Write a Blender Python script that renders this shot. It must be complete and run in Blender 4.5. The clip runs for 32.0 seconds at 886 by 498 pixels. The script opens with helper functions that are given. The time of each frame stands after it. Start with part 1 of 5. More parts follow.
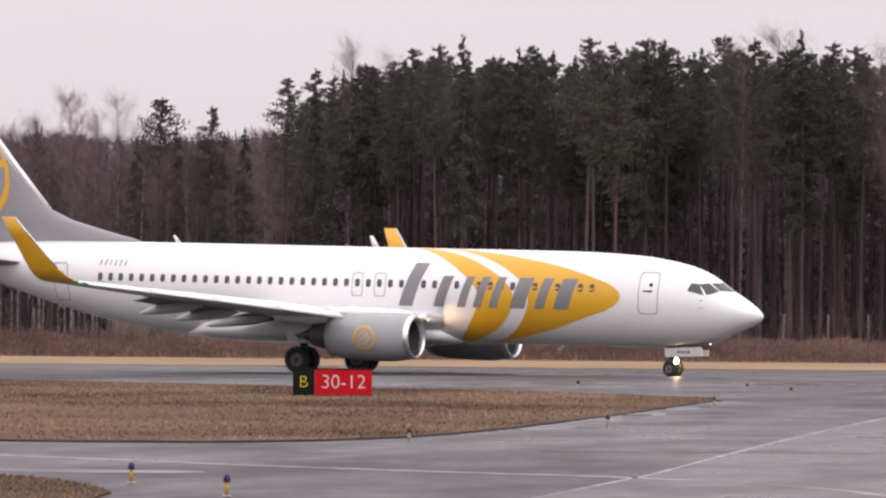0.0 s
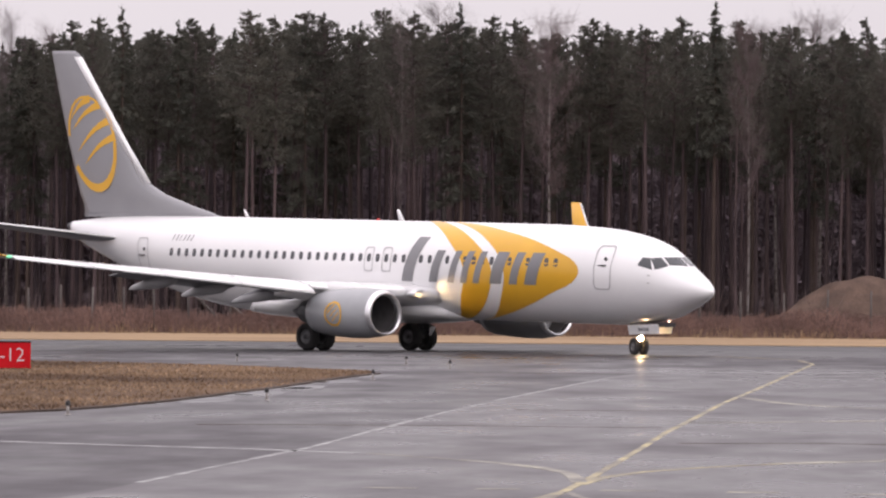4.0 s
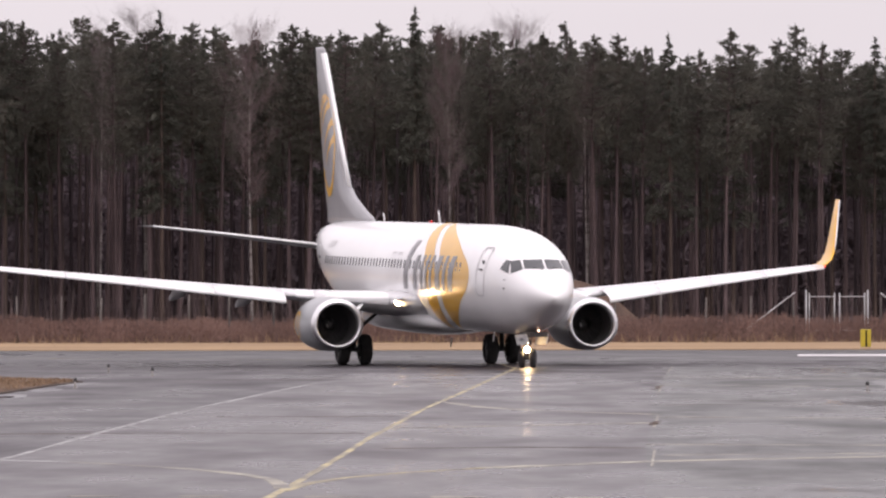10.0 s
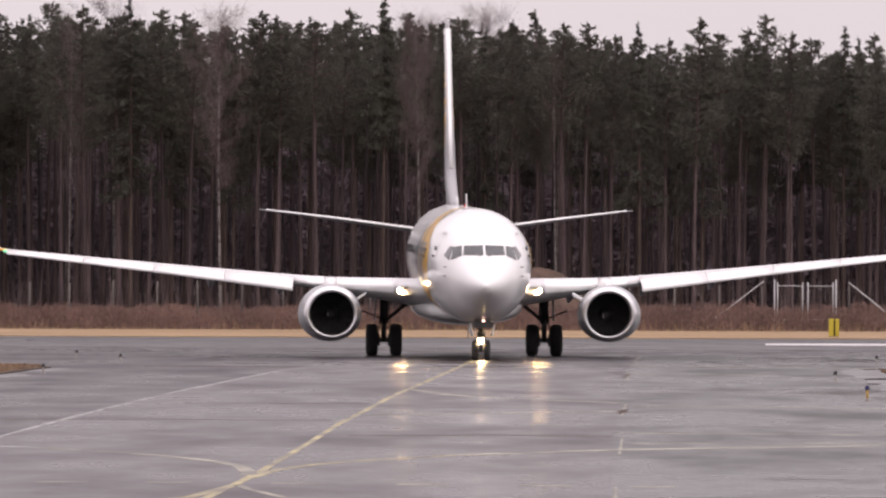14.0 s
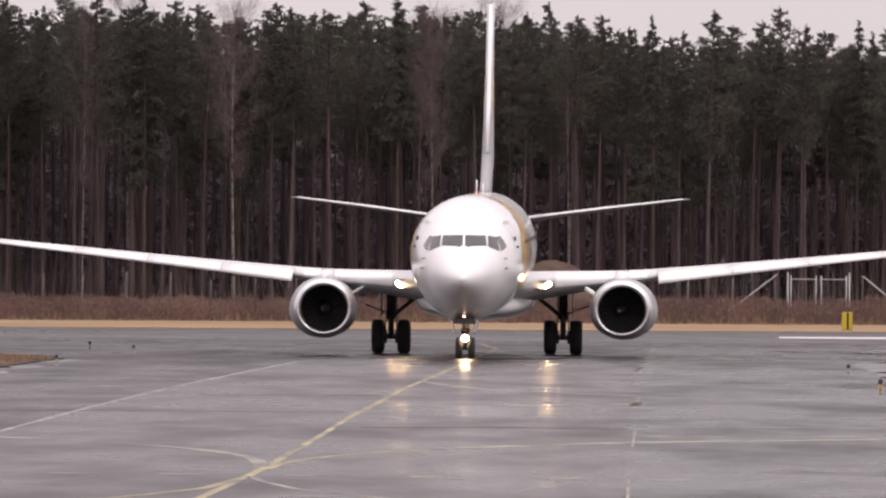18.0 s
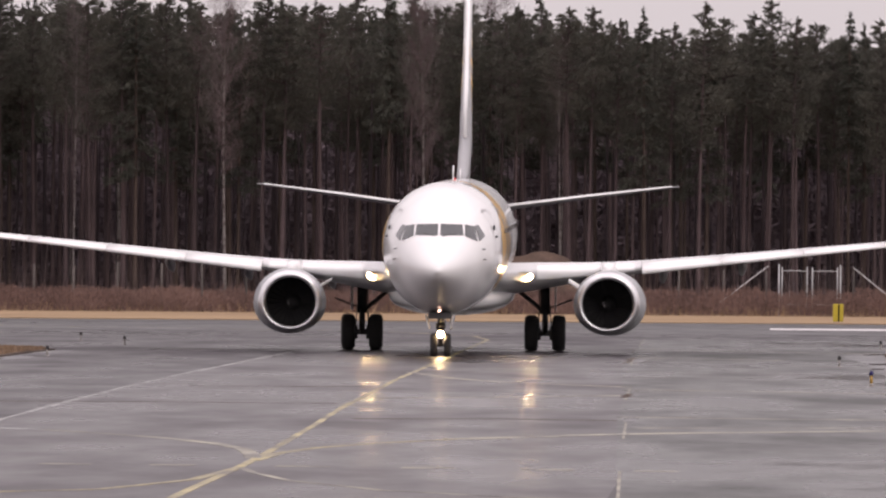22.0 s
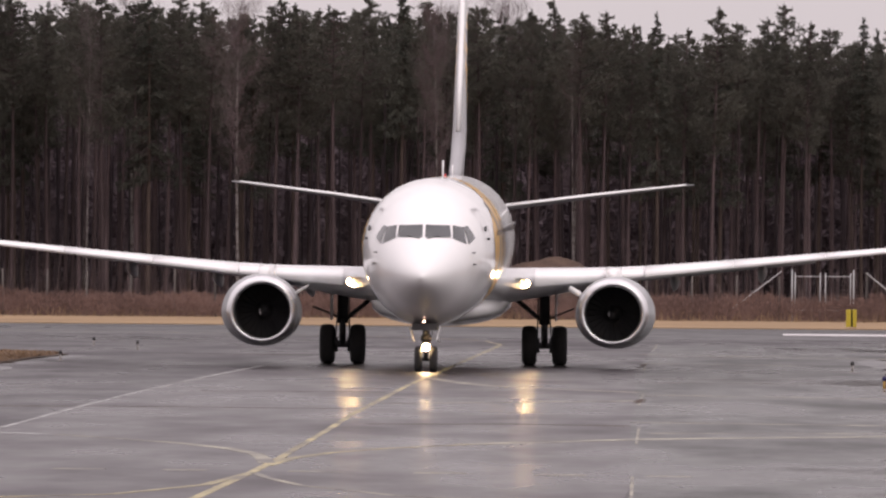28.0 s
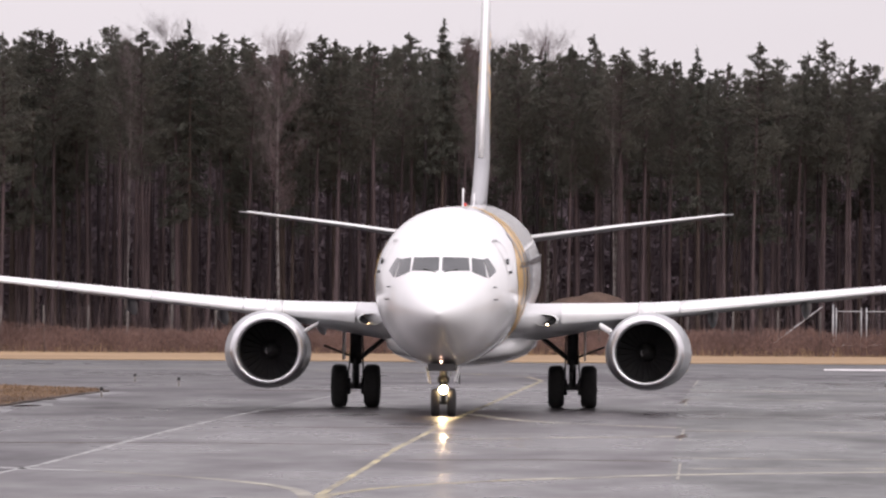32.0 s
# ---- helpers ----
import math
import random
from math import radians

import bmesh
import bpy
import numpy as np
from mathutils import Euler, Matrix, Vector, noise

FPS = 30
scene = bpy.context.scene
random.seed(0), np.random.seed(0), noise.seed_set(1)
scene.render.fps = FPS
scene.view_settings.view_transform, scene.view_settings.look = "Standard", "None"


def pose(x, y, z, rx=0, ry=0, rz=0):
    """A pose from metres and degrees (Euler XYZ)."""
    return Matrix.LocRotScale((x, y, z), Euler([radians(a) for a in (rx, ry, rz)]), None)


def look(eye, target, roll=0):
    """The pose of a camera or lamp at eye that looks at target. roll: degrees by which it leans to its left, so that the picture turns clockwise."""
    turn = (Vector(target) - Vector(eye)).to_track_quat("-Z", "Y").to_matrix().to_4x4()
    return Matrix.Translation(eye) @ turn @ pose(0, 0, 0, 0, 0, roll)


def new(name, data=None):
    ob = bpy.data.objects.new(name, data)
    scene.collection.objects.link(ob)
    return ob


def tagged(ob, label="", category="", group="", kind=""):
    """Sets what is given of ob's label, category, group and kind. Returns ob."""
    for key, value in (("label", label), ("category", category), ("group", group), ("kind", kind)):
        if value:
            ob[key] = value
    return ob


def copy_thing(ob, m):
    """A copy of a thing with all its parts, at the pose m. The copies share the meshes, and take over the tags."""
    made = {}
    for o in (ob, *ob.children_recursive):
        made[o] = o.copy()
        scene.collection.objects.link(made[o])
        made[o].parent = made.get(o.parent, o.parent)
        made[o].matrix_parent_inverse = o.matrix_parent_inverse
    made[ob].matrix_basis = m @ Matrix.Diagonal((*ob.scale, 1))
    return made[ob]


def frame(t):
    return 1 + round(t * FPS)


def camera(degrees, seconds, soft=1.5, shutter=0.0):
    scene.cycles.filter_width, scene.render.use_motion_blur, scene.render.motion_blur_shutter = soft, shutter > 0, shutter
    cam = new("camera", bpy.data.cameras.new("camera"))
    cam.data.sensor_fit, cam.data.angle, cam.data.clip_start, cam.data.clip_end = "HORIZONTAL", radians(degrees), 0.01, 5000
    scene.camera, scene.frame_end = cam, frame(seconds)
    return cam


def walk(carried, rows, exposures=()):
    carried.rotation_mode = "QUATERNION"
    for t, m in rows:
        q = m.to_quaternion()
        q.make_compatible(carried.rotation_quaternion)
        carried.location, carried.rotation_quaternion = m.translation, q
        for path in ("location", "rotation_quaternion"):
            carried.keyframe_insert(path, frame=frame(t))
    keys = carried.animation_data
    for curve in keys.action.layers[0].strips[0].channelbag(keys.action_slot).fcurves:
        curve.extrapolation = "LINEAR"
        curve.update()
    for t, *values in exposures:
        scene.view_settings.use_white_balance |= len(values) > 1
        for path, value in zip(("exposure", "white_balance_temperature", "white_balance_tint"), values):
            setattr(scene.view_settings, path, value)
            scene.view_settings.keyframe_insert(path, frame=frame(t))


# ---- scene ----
# ---------------------------------------------------------------- camera
cam = camera(6.95, 32.0, soft=2.3)

# seconds, turn, tilt, lean (degrees); the stand stays in one place
EYE_HEIGHT = 2.80
VIEW = [
    (0.0, 5.216, 90.455, 0.441),
    (0.5, 4.785, 90.409, 0.546),
    (1.0, 4.630, 90.349, 0.538),
    (1.5, 4.392, 90.319, 0.554),
    (2.0, 4.135, 90.285, 0.217),
    (2.5, 3.603, 90.342, 0.380),
    (4.5, 2.302, 90.253, 0.255),
    (5.0, 2.411, 90.478, -0.206),
    (5.5, 3.073, 90.959, -0.167),
    (6.0, 2.318, 90.799, -0.256),
    (6.5, 2.092, 90.566, 0.047),
    (7.0, 1.680, 90.481, 0.127),
    (7.5, 1.339, 90.352, 0.098),
    (8.0, 1.081, 90.238, 0.144),
    (8.5, 0.994, 90.200, 0.181),
    (9.0, 0.954, 90.318, -0.049),
    (9.5, 0.573, 90.477, 0.046),
    (10.0, 0.193, 90.319, -0.084),
    (10.5, 0.090, 90.289, -0.210),
    (11.0, 0.027, 90.318, -0.083),
    (11.5, 0.014, 90.294, -0.232),
    (12.0, 0.045, 90.270, 0.093),
    (12.5, -0.069, 90.227, 0.328),
    (13.0, -0.017, 90.176, 0.209),
    (13.5, 0.039, 90.199, 0.132),
    (14.0, -0.053, 90.221, 0.207),
    (14.5, -0.262, 90.164, 0.030),
    (16.5, -0.268, 90.272, 0.252),
    (17.0, -0.128, 90.249, 0.221),
    (17.5, -0.003, 90.206, 0.297),
    (18.0, 0.052, 90.160, 0.362),
    (18.5, -0.011, 90.145, 0.241),
    (19.0, -0.097, 90.151, -0.030),
    (19.5, -0.101, 90.155, 0.109),
    (20.0, -0.094, 90.135, 0.251),
    (20.5, -0.096, 90.122, 0.387),
    (21.0, -0.071, 90.164, 0.265),
    (21.5, -0.021, 90.180, 0.348),
    (22.0, -0.018, 90.092, 0.435),
    (22.5, -0.009, 90.067, 0.380),
    (23.0, 0.015, 90.125, 0.447),
    (23.5, -0.025, 90.143, 0.468),
    (24.0, -0.000, 90.063, 0.432),
    (24.5, 0.078, 90.063, 0.427),
    (25.0, 0.070, 90.048, 0.562),
    (25.5, 0.076, 90.052, 0.620),
    (27.5, 0.026, 90.097, 0.570),
    (28.0, 0.085, 90.132, 0.480),
    (28.5, 0.113, 90.186, 0.383),
    (29.0, 0.156, 90.197, 0.516),
    (29.5, 0.253, 90.122, 0.553),
    (30.0, 0.351, 90.046, 0.679),
    (30.5, 0.405, 90.035, 0.476),
    (31.0, 0.400, 90.129, 0.157),
    (31.5, 0.374, 90.272, 0.125),
    (32.0, 0.408, 90.411, 0.361),
]
walk(cam, [(t, pose(0, 0, EYE_HEIGHT, tilt, 0, turn) @ pose(0, 0, 0, 0, 0, lean)) for t, turn, tilt, lean in VIEW],
     [(0, 0.08, 6600, 15), (6, 0.1, 6550, 15), (9, 0.1, 6600, 16), (11, 0.14, 6600, 15), (13, 0.07, 6750, 18), (17, -0.02, 6800, 17), (19, -0.05, 6800, 17), (23, -0.14, 6800, 17), (28, -0.18, 6800, 17),
      (29, -0.2, 6800, 18), (30, -0.22, 6800, 18), (31, 0.04, 6650, 15), (32, 0.14, 6550, 14)])

# seconds, place of the main gear on the ground, heading
TAXI = [
    (0.0, -32.49, 305.10, -19.91),
    (1.0, -28.13, 303.67, -25.57),
    (2.0, -23.97, 301.81, -31.40),
    (3.0, -20.02, 300.10, -37.50),
    (4.0, -16.26, 297.59, -43.66),
    (5.0, -12.84, 294.28, -49.66),
    (6.0, -9.71, 289.00, -55.41),
    (7.0, -7.01, 285.31, -61.30),
    (8.0, -4.74, 281.75, -66.92),
    (9.0, -2.94, 278.20, -72.03),
    (10.0, -1.50, 274.82, -76.54),
    (11.0, -0.46, 272.31, -80.54),
    (12.0, 0.26, 268.93, -84.04),
    (13.0, 0.73, 264.06, -86.67),
    (14.0, 1.00, 260.27, -88.11),
    (15.0, 1.13, 255.85, -89.51),
    (16.0, 1.09, 251.09, -90.43),
    (17.0, 1.04, 246.55, -91.18),
    (18.0, 0.93, 242.55, -91.56),
    (19.0, 0.80, 238.71, -91.78),
    (20.0, 0.69, 235.20, -91.79),
    (21.0, 0.55, 231.50, -91.61),
    (22.0, 0.42, 227.95, -91.48),
    (23.0, 0.31, 224.45, -91.47),
    (24.0, 0.20, 221.13, -91.49),
    (25.0, 0.09, 217.40, -91.51),
    (26.0, -0.02, 213.80, -91.54),
    (27.0, -0.15, 210.25, -91.58),
    (28.0, -0.27, 206.75, -91.60),
    (29.0, -0.40, 203.22, -91.57),
    (30.0, -0.52, 199.58, -91.58),
    (31.0, -0.64, 195.83, -91.60),
    (32.0, -0.79, 192.49, -91.60),
]
# ---------------------------------------------------------------- overcast sky and soft sun
SUN_TURN, SUN_RISE = radians(150), radians(38)
world = bpy.data.worlds.new("overcast")
scene.world = world
world.use_nodes = True
wn, wl = world.node_tree.nodes, world.node_tree.links
wn.clear()
sky = wn.new("ShaderNodeTexSky")
sky.sky_type, sky.sun_disc, sky.sun_elevation, sky.sun_rotation = "NISHITA", False, SUN_RISE, SUN_TURN
sky.dust_density = 3.0
wcoord = wn.new("ShaderNodeTexCoord")
wsep = wn.new("ShaderNodeSeparateXYZ")
wl.new(wcoord.outputs["Generated"], wsep.inputs[0])
# an overcast dome is about two to three times as bright overhead as at the horizon
dome = wn.new("ShaderNodeMapRange")
dome.inputs["From Min"].default_value, dome.inputs["From Max"].default_value = 0.0, 1.0
dome.inputs["To Min"].default_value, dome.inputs["To Max"].default_value = 7.4, 17.5
wl.new(wsep.outputs["Z"], dome.inputs["Value"])
cloud = wn.new("ShaderNodeTexNoise")
cloud.inputs["Scale"].default_value, cloud.inputs["Detail"].default_value = 4.0, 5.0
wmap = wn.new("ShaderNodeMapping")
wmap.inputs["Scale"].default_value = (1.0, 1.0, 3.0)
wl.new(wcoord.outputs["Generated"], wmap.inputs[0])
wl.new(wmap.outputs[0], cloud.inputs["Vector"])
puff = wn.new("ShaderNodeMapRange")
puff.inputs["To Min"].default_value, puff.inputs["To Max"].default_value = 0.9, 1.1
wl.new(cloud.outputs["Fac"], puff.inputs["Value"])
level = wn.new("ShaderNodeMath")
level.operation = "MULTIPLY"
wl.new(dome.outputs[0], level.inputs[0])
wl.new(puff.outputs[0], level.inputs[1])
grey = wn.new("ShaderNodeVectorMath")
grey.operation = "SCALE"
grey.inputs[0].default_value = (1.0, 0.945, 0.985)
wl.new(level.outputs[0], grey.inputs["Scale"])
wmix = wn.new("ShaderNodeMixRGB")
wmix.inputs["Fac"].default_value = 0.94
wl.new(sky.outputs[0], wmix.inputs[1])
wl.new(grey.outputs[0], wmix.inputs[2])
wback = wn.new("ShaderNodeBackground")
wback.inputs["Strength"].default_value = 0.1
wl.new(wmix.outputs[0], wback.inputs["Color"])
wout = wn.new("ShaderNodeOutputWorld")
wl.new(wback.outputs[0], wout.inputs["Surface"])

sun_data = bpy.data.lights.new("sun", "SUN")
sun_data.energy, sun_data.angle, sun_data.color = 0.7, radians(30), (1.0, 0.97, 0.93)
sun = new("sun", sun_data)
sun.matrix_world = look((0, 0, 50), (-20 * math.sin(SUN_TURN), 20 * math.cos(SUN_TURN) * -1, 50 - 20 * math.tan(SUN_RISE)))
scene.view_settings.exposure = 0.0


# ---------------------------------------------------------------- materials
def mat(name, base, second=None, rough=0.6, metal=0.0, scale=3.0, fine=0.0, bump=0.0, coat=0.0, stretch=(1, 1, 1),
        glow=None, power=0.0, rough2=None, spread=(0.35, 0.65), per_object=0.0, per_island=0.0, spec=0.5):
    m = bpy.data.materials.new(name)
    m.use_nodes = True
    n, l = m.node_tree.nodes, m.node_tree.links
    b = n["Principled BSDF"]
    b.inputs["Roughness"].default_value = rough
    b.inputs["Metallic"].default_value = metal
    b.inputs["Coat Weight"].default_value = coat
    b.inputs["Coat Roughness"].default_value = 0.04
    b.inputs["Specular IOR Level"].default_value = spec
    b.inputs["Base Color"].default_value = (*base, 1)
    if glow:
        b.inputs["Emission Color"].default_value = (*glow, 1)
        b.inputs["Emission Strength"].default_value = power
    if second is None:
        return m
    tc = n.new("ShaderNodeTexCoord")
    mp = n.new("ShaderNodeMapping")
    mp.inputs["Scale"].default_value = stretch
    l.new(tc.outputs["Object"], mp.inputs[0])
    tex = n.new("ShaderNodeTexNoise")
    tex.inputs["Scale"].default_value, tex.inputs["Detail"].default_value = scale, 6.0
    l.new(mp.outputs[0], tex.inputs["Vector"])
    ramp = n.new("ShaderNodeMapRange")
    ramp.inputs["From Min"].default_value, ramp.inputs["From Max"].default_value = spread
    l.new(tex.outputs["Fac"], ramp.inputs["Value"])
    mix = n.new("ShaderNodeMixRGB")
    mix.inputs[1].default_value, mix.inputs[2].default_value = (*base, 1), (*second, 1)
    l.new(ramp.outputs[0], mix.inputs["Fac"])
    col = mix.outputs[0]
    if fine:
        tex2 = n.new("ShaderNodeTexNoise")
        tex2.inputs["Scale"].default_value, tex2.inputs["Detail"].default_value = scale * 14, 4.0
        l.new(mp.outputs[0], tex2.inputs["Vector"])
        r2 = n.new("ShaderNodeMapRange")
        r2.inputs["To Min"].default_value, r2.inputs["To Max"].default_value = 1 - fine, 1 + fine
        l.new(tex2.outputs["Fac"], r2.inputs["Value"])
        vm = n.new("ShaderNodeVectorMath")
        vm.operation = "SCALE"
        l.new(col, vm.inputs[0])
        l.new(r2.outputs[0], vm.inputs["Scale"])
        col = vm.outputs[0]
    for amount, node, out in ((per_object, "ShaderNodeObjectInfo", "Random"), (per_island, "ShaderNodeNewGeometry", "Random Per Island")):
        if amount:
            src = n.new(node)
            r3 = n.new("ShaderNodeMapRange")
            r3.inputs["To Min"].default_value, r3.inputs["To Max"].default_value = 1 - amount, 1 + amount
            l.new(src.outputs[out], r3.inputs["Value"])
            vm2 = n.new("ShaderNodeVectorMath")
            vm2.operation = "SCALE"
            l.new(col, vm2.inputs[0])
            l.new(r3.outputs[0], vm2.inputs["Scale"])
            col = vm2.outputs[0]
    l.new(col, b.inputs["Base Color"])
    if rough2 is not None:
        rr = n.new("ShaderNodeMapRange")
        rr.inputs["From Min"].default_value, rr.inputs["From Max"].default_value = spread
        rr.inputs["To Min"].default_value, rr.inputs["To Max"].default_value = rough, rough2
        l.new(tex.outputs["Fac"], rr.inputs["Value"])
        l.new(rr.outputs[0], b.inputs["Roughness"])
    if bump:
        bp = n.new("ShaderNodeBump")
        bp.inputs["Strength"].default_value, bp.inputs["Distance"].default_value = bump, 0.05
        l.new(tex.outputs["Fac"], bp.inputs["Height"])
        l.new(bp.outputs[0], b.inputs["Normal"])
    return m


PAINT = mat("white_paint", (0.88, 0.88, 0.88), (0.845, 0.845, 0.85), 0.26, scale=0.35, fine=0.015, coat=0.6)
GREY = mat("grey_paint", (0.30, 0.30, 0.315), (0.27, 0.27, 0.285), 0.4, scale=0.5, fine=0.02, coat=0.3)
COWL = mat("cowl_grey_paint", (0.36, 0.37, 0.385), (0.31, 0.32, 0.335), 0.38, scale=0.9, fine=0.03, coat=0.2)
YELLOW = mat("yellow_paint", (0.78, 0.42, 0.025), (0.72, 0.38, 0.02), 0.3, scale=0.5, fine=0.02, coat=0.3)
LETTER = mat("letter_grey_paint", (0.24, 0.24, 0.25), (0.21, 0.21, 0.22), 0.4, scale=0.8, coat=0.2)
WINGGREY = mat("wing_grey_paint", (0.66, 0.66, 0.67), (0.6, 0.6, 0.61), 0.35, scale=0.6, fine=0.04)
# grey paint darkened to hold the shade on flaps and tailplane undersides
SHADEGREY = mat("shaded_underside_grey", (0.27, 0.27, 0.28), (0.22, 0.22, 0.23), 0.45, scale=0.8, fine=0.05)
FAIRGREY = mat("fairing_grey_paint", (0.44, 0.44, 0.45), (0.38, 0.38, 0.39), 0.45, scale=0.8, fine=0.05)
ALU = mat("polished_aluminium", (0.80, 0.80, 0.81), (0.70, 0.70, 0.72), 0.30, metal=1.0, scale=2.0, rough2=0.42)
STEEL = mat("gear_steel", (0.10, 0.10, 0.105), (0.06, 0.06, 0.063), 0.5, metal=0.3, scale=6.0)
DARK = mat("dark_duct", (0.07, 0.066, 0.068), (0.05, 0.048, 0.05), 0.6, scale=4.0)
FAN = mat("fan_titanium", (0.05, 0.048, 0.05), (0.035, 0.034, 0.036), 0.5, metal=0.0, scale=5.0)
TYRE = mat("tyre_rubber", (0.03, 0.029, 0.03), (0.042, 0.04, 0.04), 0.85, scale=8.0)
RIM = mat("wheel_rim", (0.28, 0.28, 0.29), (0.16, 0.16, 0.165), 0.45, metal=0.5, scale=8.0)
PANE = mat("cabin_pane", (0.10, 0.10, 0.108), (0.075, 0.077, 0.083), 0.2, scale=2.0)
SHIELD = mat("windshield_glass", (0.035, 0.04, 0.045), (0.05, 0.055, 0.06), 0.08, scale=2.0, coat=0.5)
SEAM = mat("door_seal_grey", (0.42, 0.42, 0.43), (0.46, 0.46, 0.46), 0.6, scale=4.0)
LAMP = mat("landing_lamp_glass", (0.9, 0.9, 0.9), None, 0.2, glow=(1.0, 0.68, 0.32), power=420.0)
TAXILAMP = mat("taxi_lamp_glass", (0.9, 0.9, 0.9), None, 0.2, glow=(1.0, 0.72, 0.38), power=340.0)
SMALLLAMP = mat("marker_lamp_glass", (0.9, 0.8, 0.8), None, 0.2, glow=(1.0, 0.6, 0.45), power=14.0)
GREENLAMP = mat("green_lamp_glass", (0.2, 0.8, 0.4), None, 0.2, glow=(0.25, 1.0, 0.55), power=0.6)
REDLAMP = mat("red_lamp_glass", (0.8, 0.1, 0.1), None, 0.2, glow=(1.0, 0.1, 0.06), power=3.0)
BEACON = mat("beacon_red_glass", (0.5, 0.02, 0.02), None, 0.15)



def tarmac(name, light, dark, rough, rough2, patch=0.07, streak=0.45, spec=0.2, per_object=0.0):
    """Wet paving: broad patches, long streaks along the taxi way and a fine grain drive colour and gloss together."""
    m = bpy.data.materials.new(name)
    m.use_nodes = True
    n, l = m.node_tree.nodes, m.node_tree.links
    b = n["Principled BSDF"]
    b.inputs["Specular IOR Level"].default_value = spec
    tc = n.new("ShaderNodeTexCoord")

    def cloud(scale, stretch, turn, detail):
        mp = n.new("ShaderNodeMapping")
        mp.inputs["Scale"].default_value, mp.inputs["Rotation"].default_value = stretch, (0, 0, turn)
        l.new(tc.outputs["Object"], mp.inputs[0])
        t = n.new("ShaderNodeTexNoise")
        t.inputs["Scale"].default_value, t.inputs["Detail"].default_value, t.inputs["Roughness"].default_value = scale, detail, 0.55
        l.new(mp.outputs[0], t.inputs["Vector"])
        return t.outputs["Fac"]

    def mixed(a, c, w):
        mx = n.new("ShaderNodeMix")
        mx.inputs["Factor"].default_value = w
        l.new(a, mx.inputs["A"])
        l.new(c, mx.inputs["B"])
        return mx.outputs["Result"]
    both = mixed(cloud(patch, (1, 0.45, 1), 0.2, 4), cloud(streak, (1, 0.22, 1), -0.05, 5), 0.4)
    both = mixed(both, cloud(0.35, (1, 0.3, 1), 0.6, 6), 0.3)
    span = n.new("ShaderNodeMapRange")
    span.inputs["From Min"].default_value, span.inputs["From Max"].default_value = 0.40, 0.60
    l.new(both, span.inputs["Value"])
    grain = n.new("ShaderNodeMapRange")
    grain.inputs["To Min"].default_value, grain.inputs["To Max"].default_value = 0.85, 1.15
    l.new(cloud(6.0, (1, 0.5, 1), 0, 3), grain.inputs["Value"])
    mix = n.new("ShaderNodeMixRGB")
    mix.inputs[1].default_value, mix.inputs[2].default_value = (*dark, 1), (*light, 1)
    l.new(span.outputs[0], mix.inputs["Fac"])
    vm = n.new("ShaderNodeVectorMath")
    vm.operation = "SCALE"
    l.new(mix.outputs[0], vm.inputs[0])
    l.new(grain.outputs[0], vm.inputs["Scale"])
    tone = vm.outputs[0]
    if per_object:
        info = n.new("ShaderNodeObjectInfo")
        shade = n.new("ShaderNodeMapRange")
        shade.inputs["To Min"].default_value, shade.inputs["To Max"].default_value = 1 - per_object, 1 + per_object
        l.new(info.outputs["Random"], shade.inputs["Value"])
        vm2 = n.new("ShaderNodeVectorMath")
        vm2.operation = "SCALE"
        l.new(tone, vm2.inputs[0])
        l.new(shade.outputs[0], vm2.inputs["Scale"])
        tone = vm2.outputs[0]
    l.new(tone, b.inputs["Base Color"])
    rr = n.new("ShaderNodeMapRange")
    rr.inputs["To Min"].default_value, rr.inputs["To Max"].default_value = rough, rough2
    l.new(span.outputs[0], rr.inputs["Value"])
    l.new(rr.outputs[0], b.inputs["Roughness"])
    return m


ASPHALT = tarmac("wet_asphalt", (0.026, 0.0193, 0.026), (0.009, 0.0068, 0.009), 0.22, 0.5, spec=0.12)
LANE = tarmac("wet_lane_asphalt", (0.040, 0.0325, 0.038), (0.017, 0.0138, 0.016), 0.19, 0.48, spec=0.22)
RUNWAY = tarmac("wet_runway_asphalt", (0.060, 0.058, 0.061), (0.034, 0.033, 0.035), 0.26, 0.5)
SLAB = tarmac("wet_concrete", (0.034, 0.0355, 0.034), (0.012, 0.0127, 0.0122), 0.14, 0.5, spec=0.21, per_object=0.35)
PUDDLE = mat("puddle_water", (0.018, 0.017, 0.017), (0.03, 0.028, 0.028), 0.004, scale=0.9, rough2=0.015, stretch=(1, 0.3, 1), spread=(0.42, 0.58))
# pale base colour stands in for sky light reflected off the water
SKYSHEEN = mat("puddle_sky_sheen", (0.15, 0.15, 0.155), (0.05, 0.048, 0.05), 0.38, scale=0.8, rough2=0.5, stretch=(0.6, 0.6, 1), spec=0.5)
DRYGRASS = mat("dry_grass", (0.150, 0.095, 0.058), (0.070, 0.043, 0.028), 0.9, scale=0.16, fine=0.6, stretch=(1, 0.35, 1), spec=0.1)
STRAW = mat("straw_verge", (0.36, 0.255, 0.155), (0.26, 0.18, 0.115), 0.9, scale=0.15, fine=0.4, stretch=(0.4, 1, 1), spec=0.1)
BLADE = mat("grass_blade", (0.32, 0.222, 0.142), (0.135, 0.089, 0.060), 0.85, scale=0.14, stretch=(1, 0.4, 1), per_island=0.35, spec=0.1, spread=(0.4, 0.6))
STRAWBLADE = mat("straw_blade", (0.38, 0.27, 0.165), (0.27, 0.185, 0.115), 0.85, scale=0.4, per_island=0.35, spec=0.1)
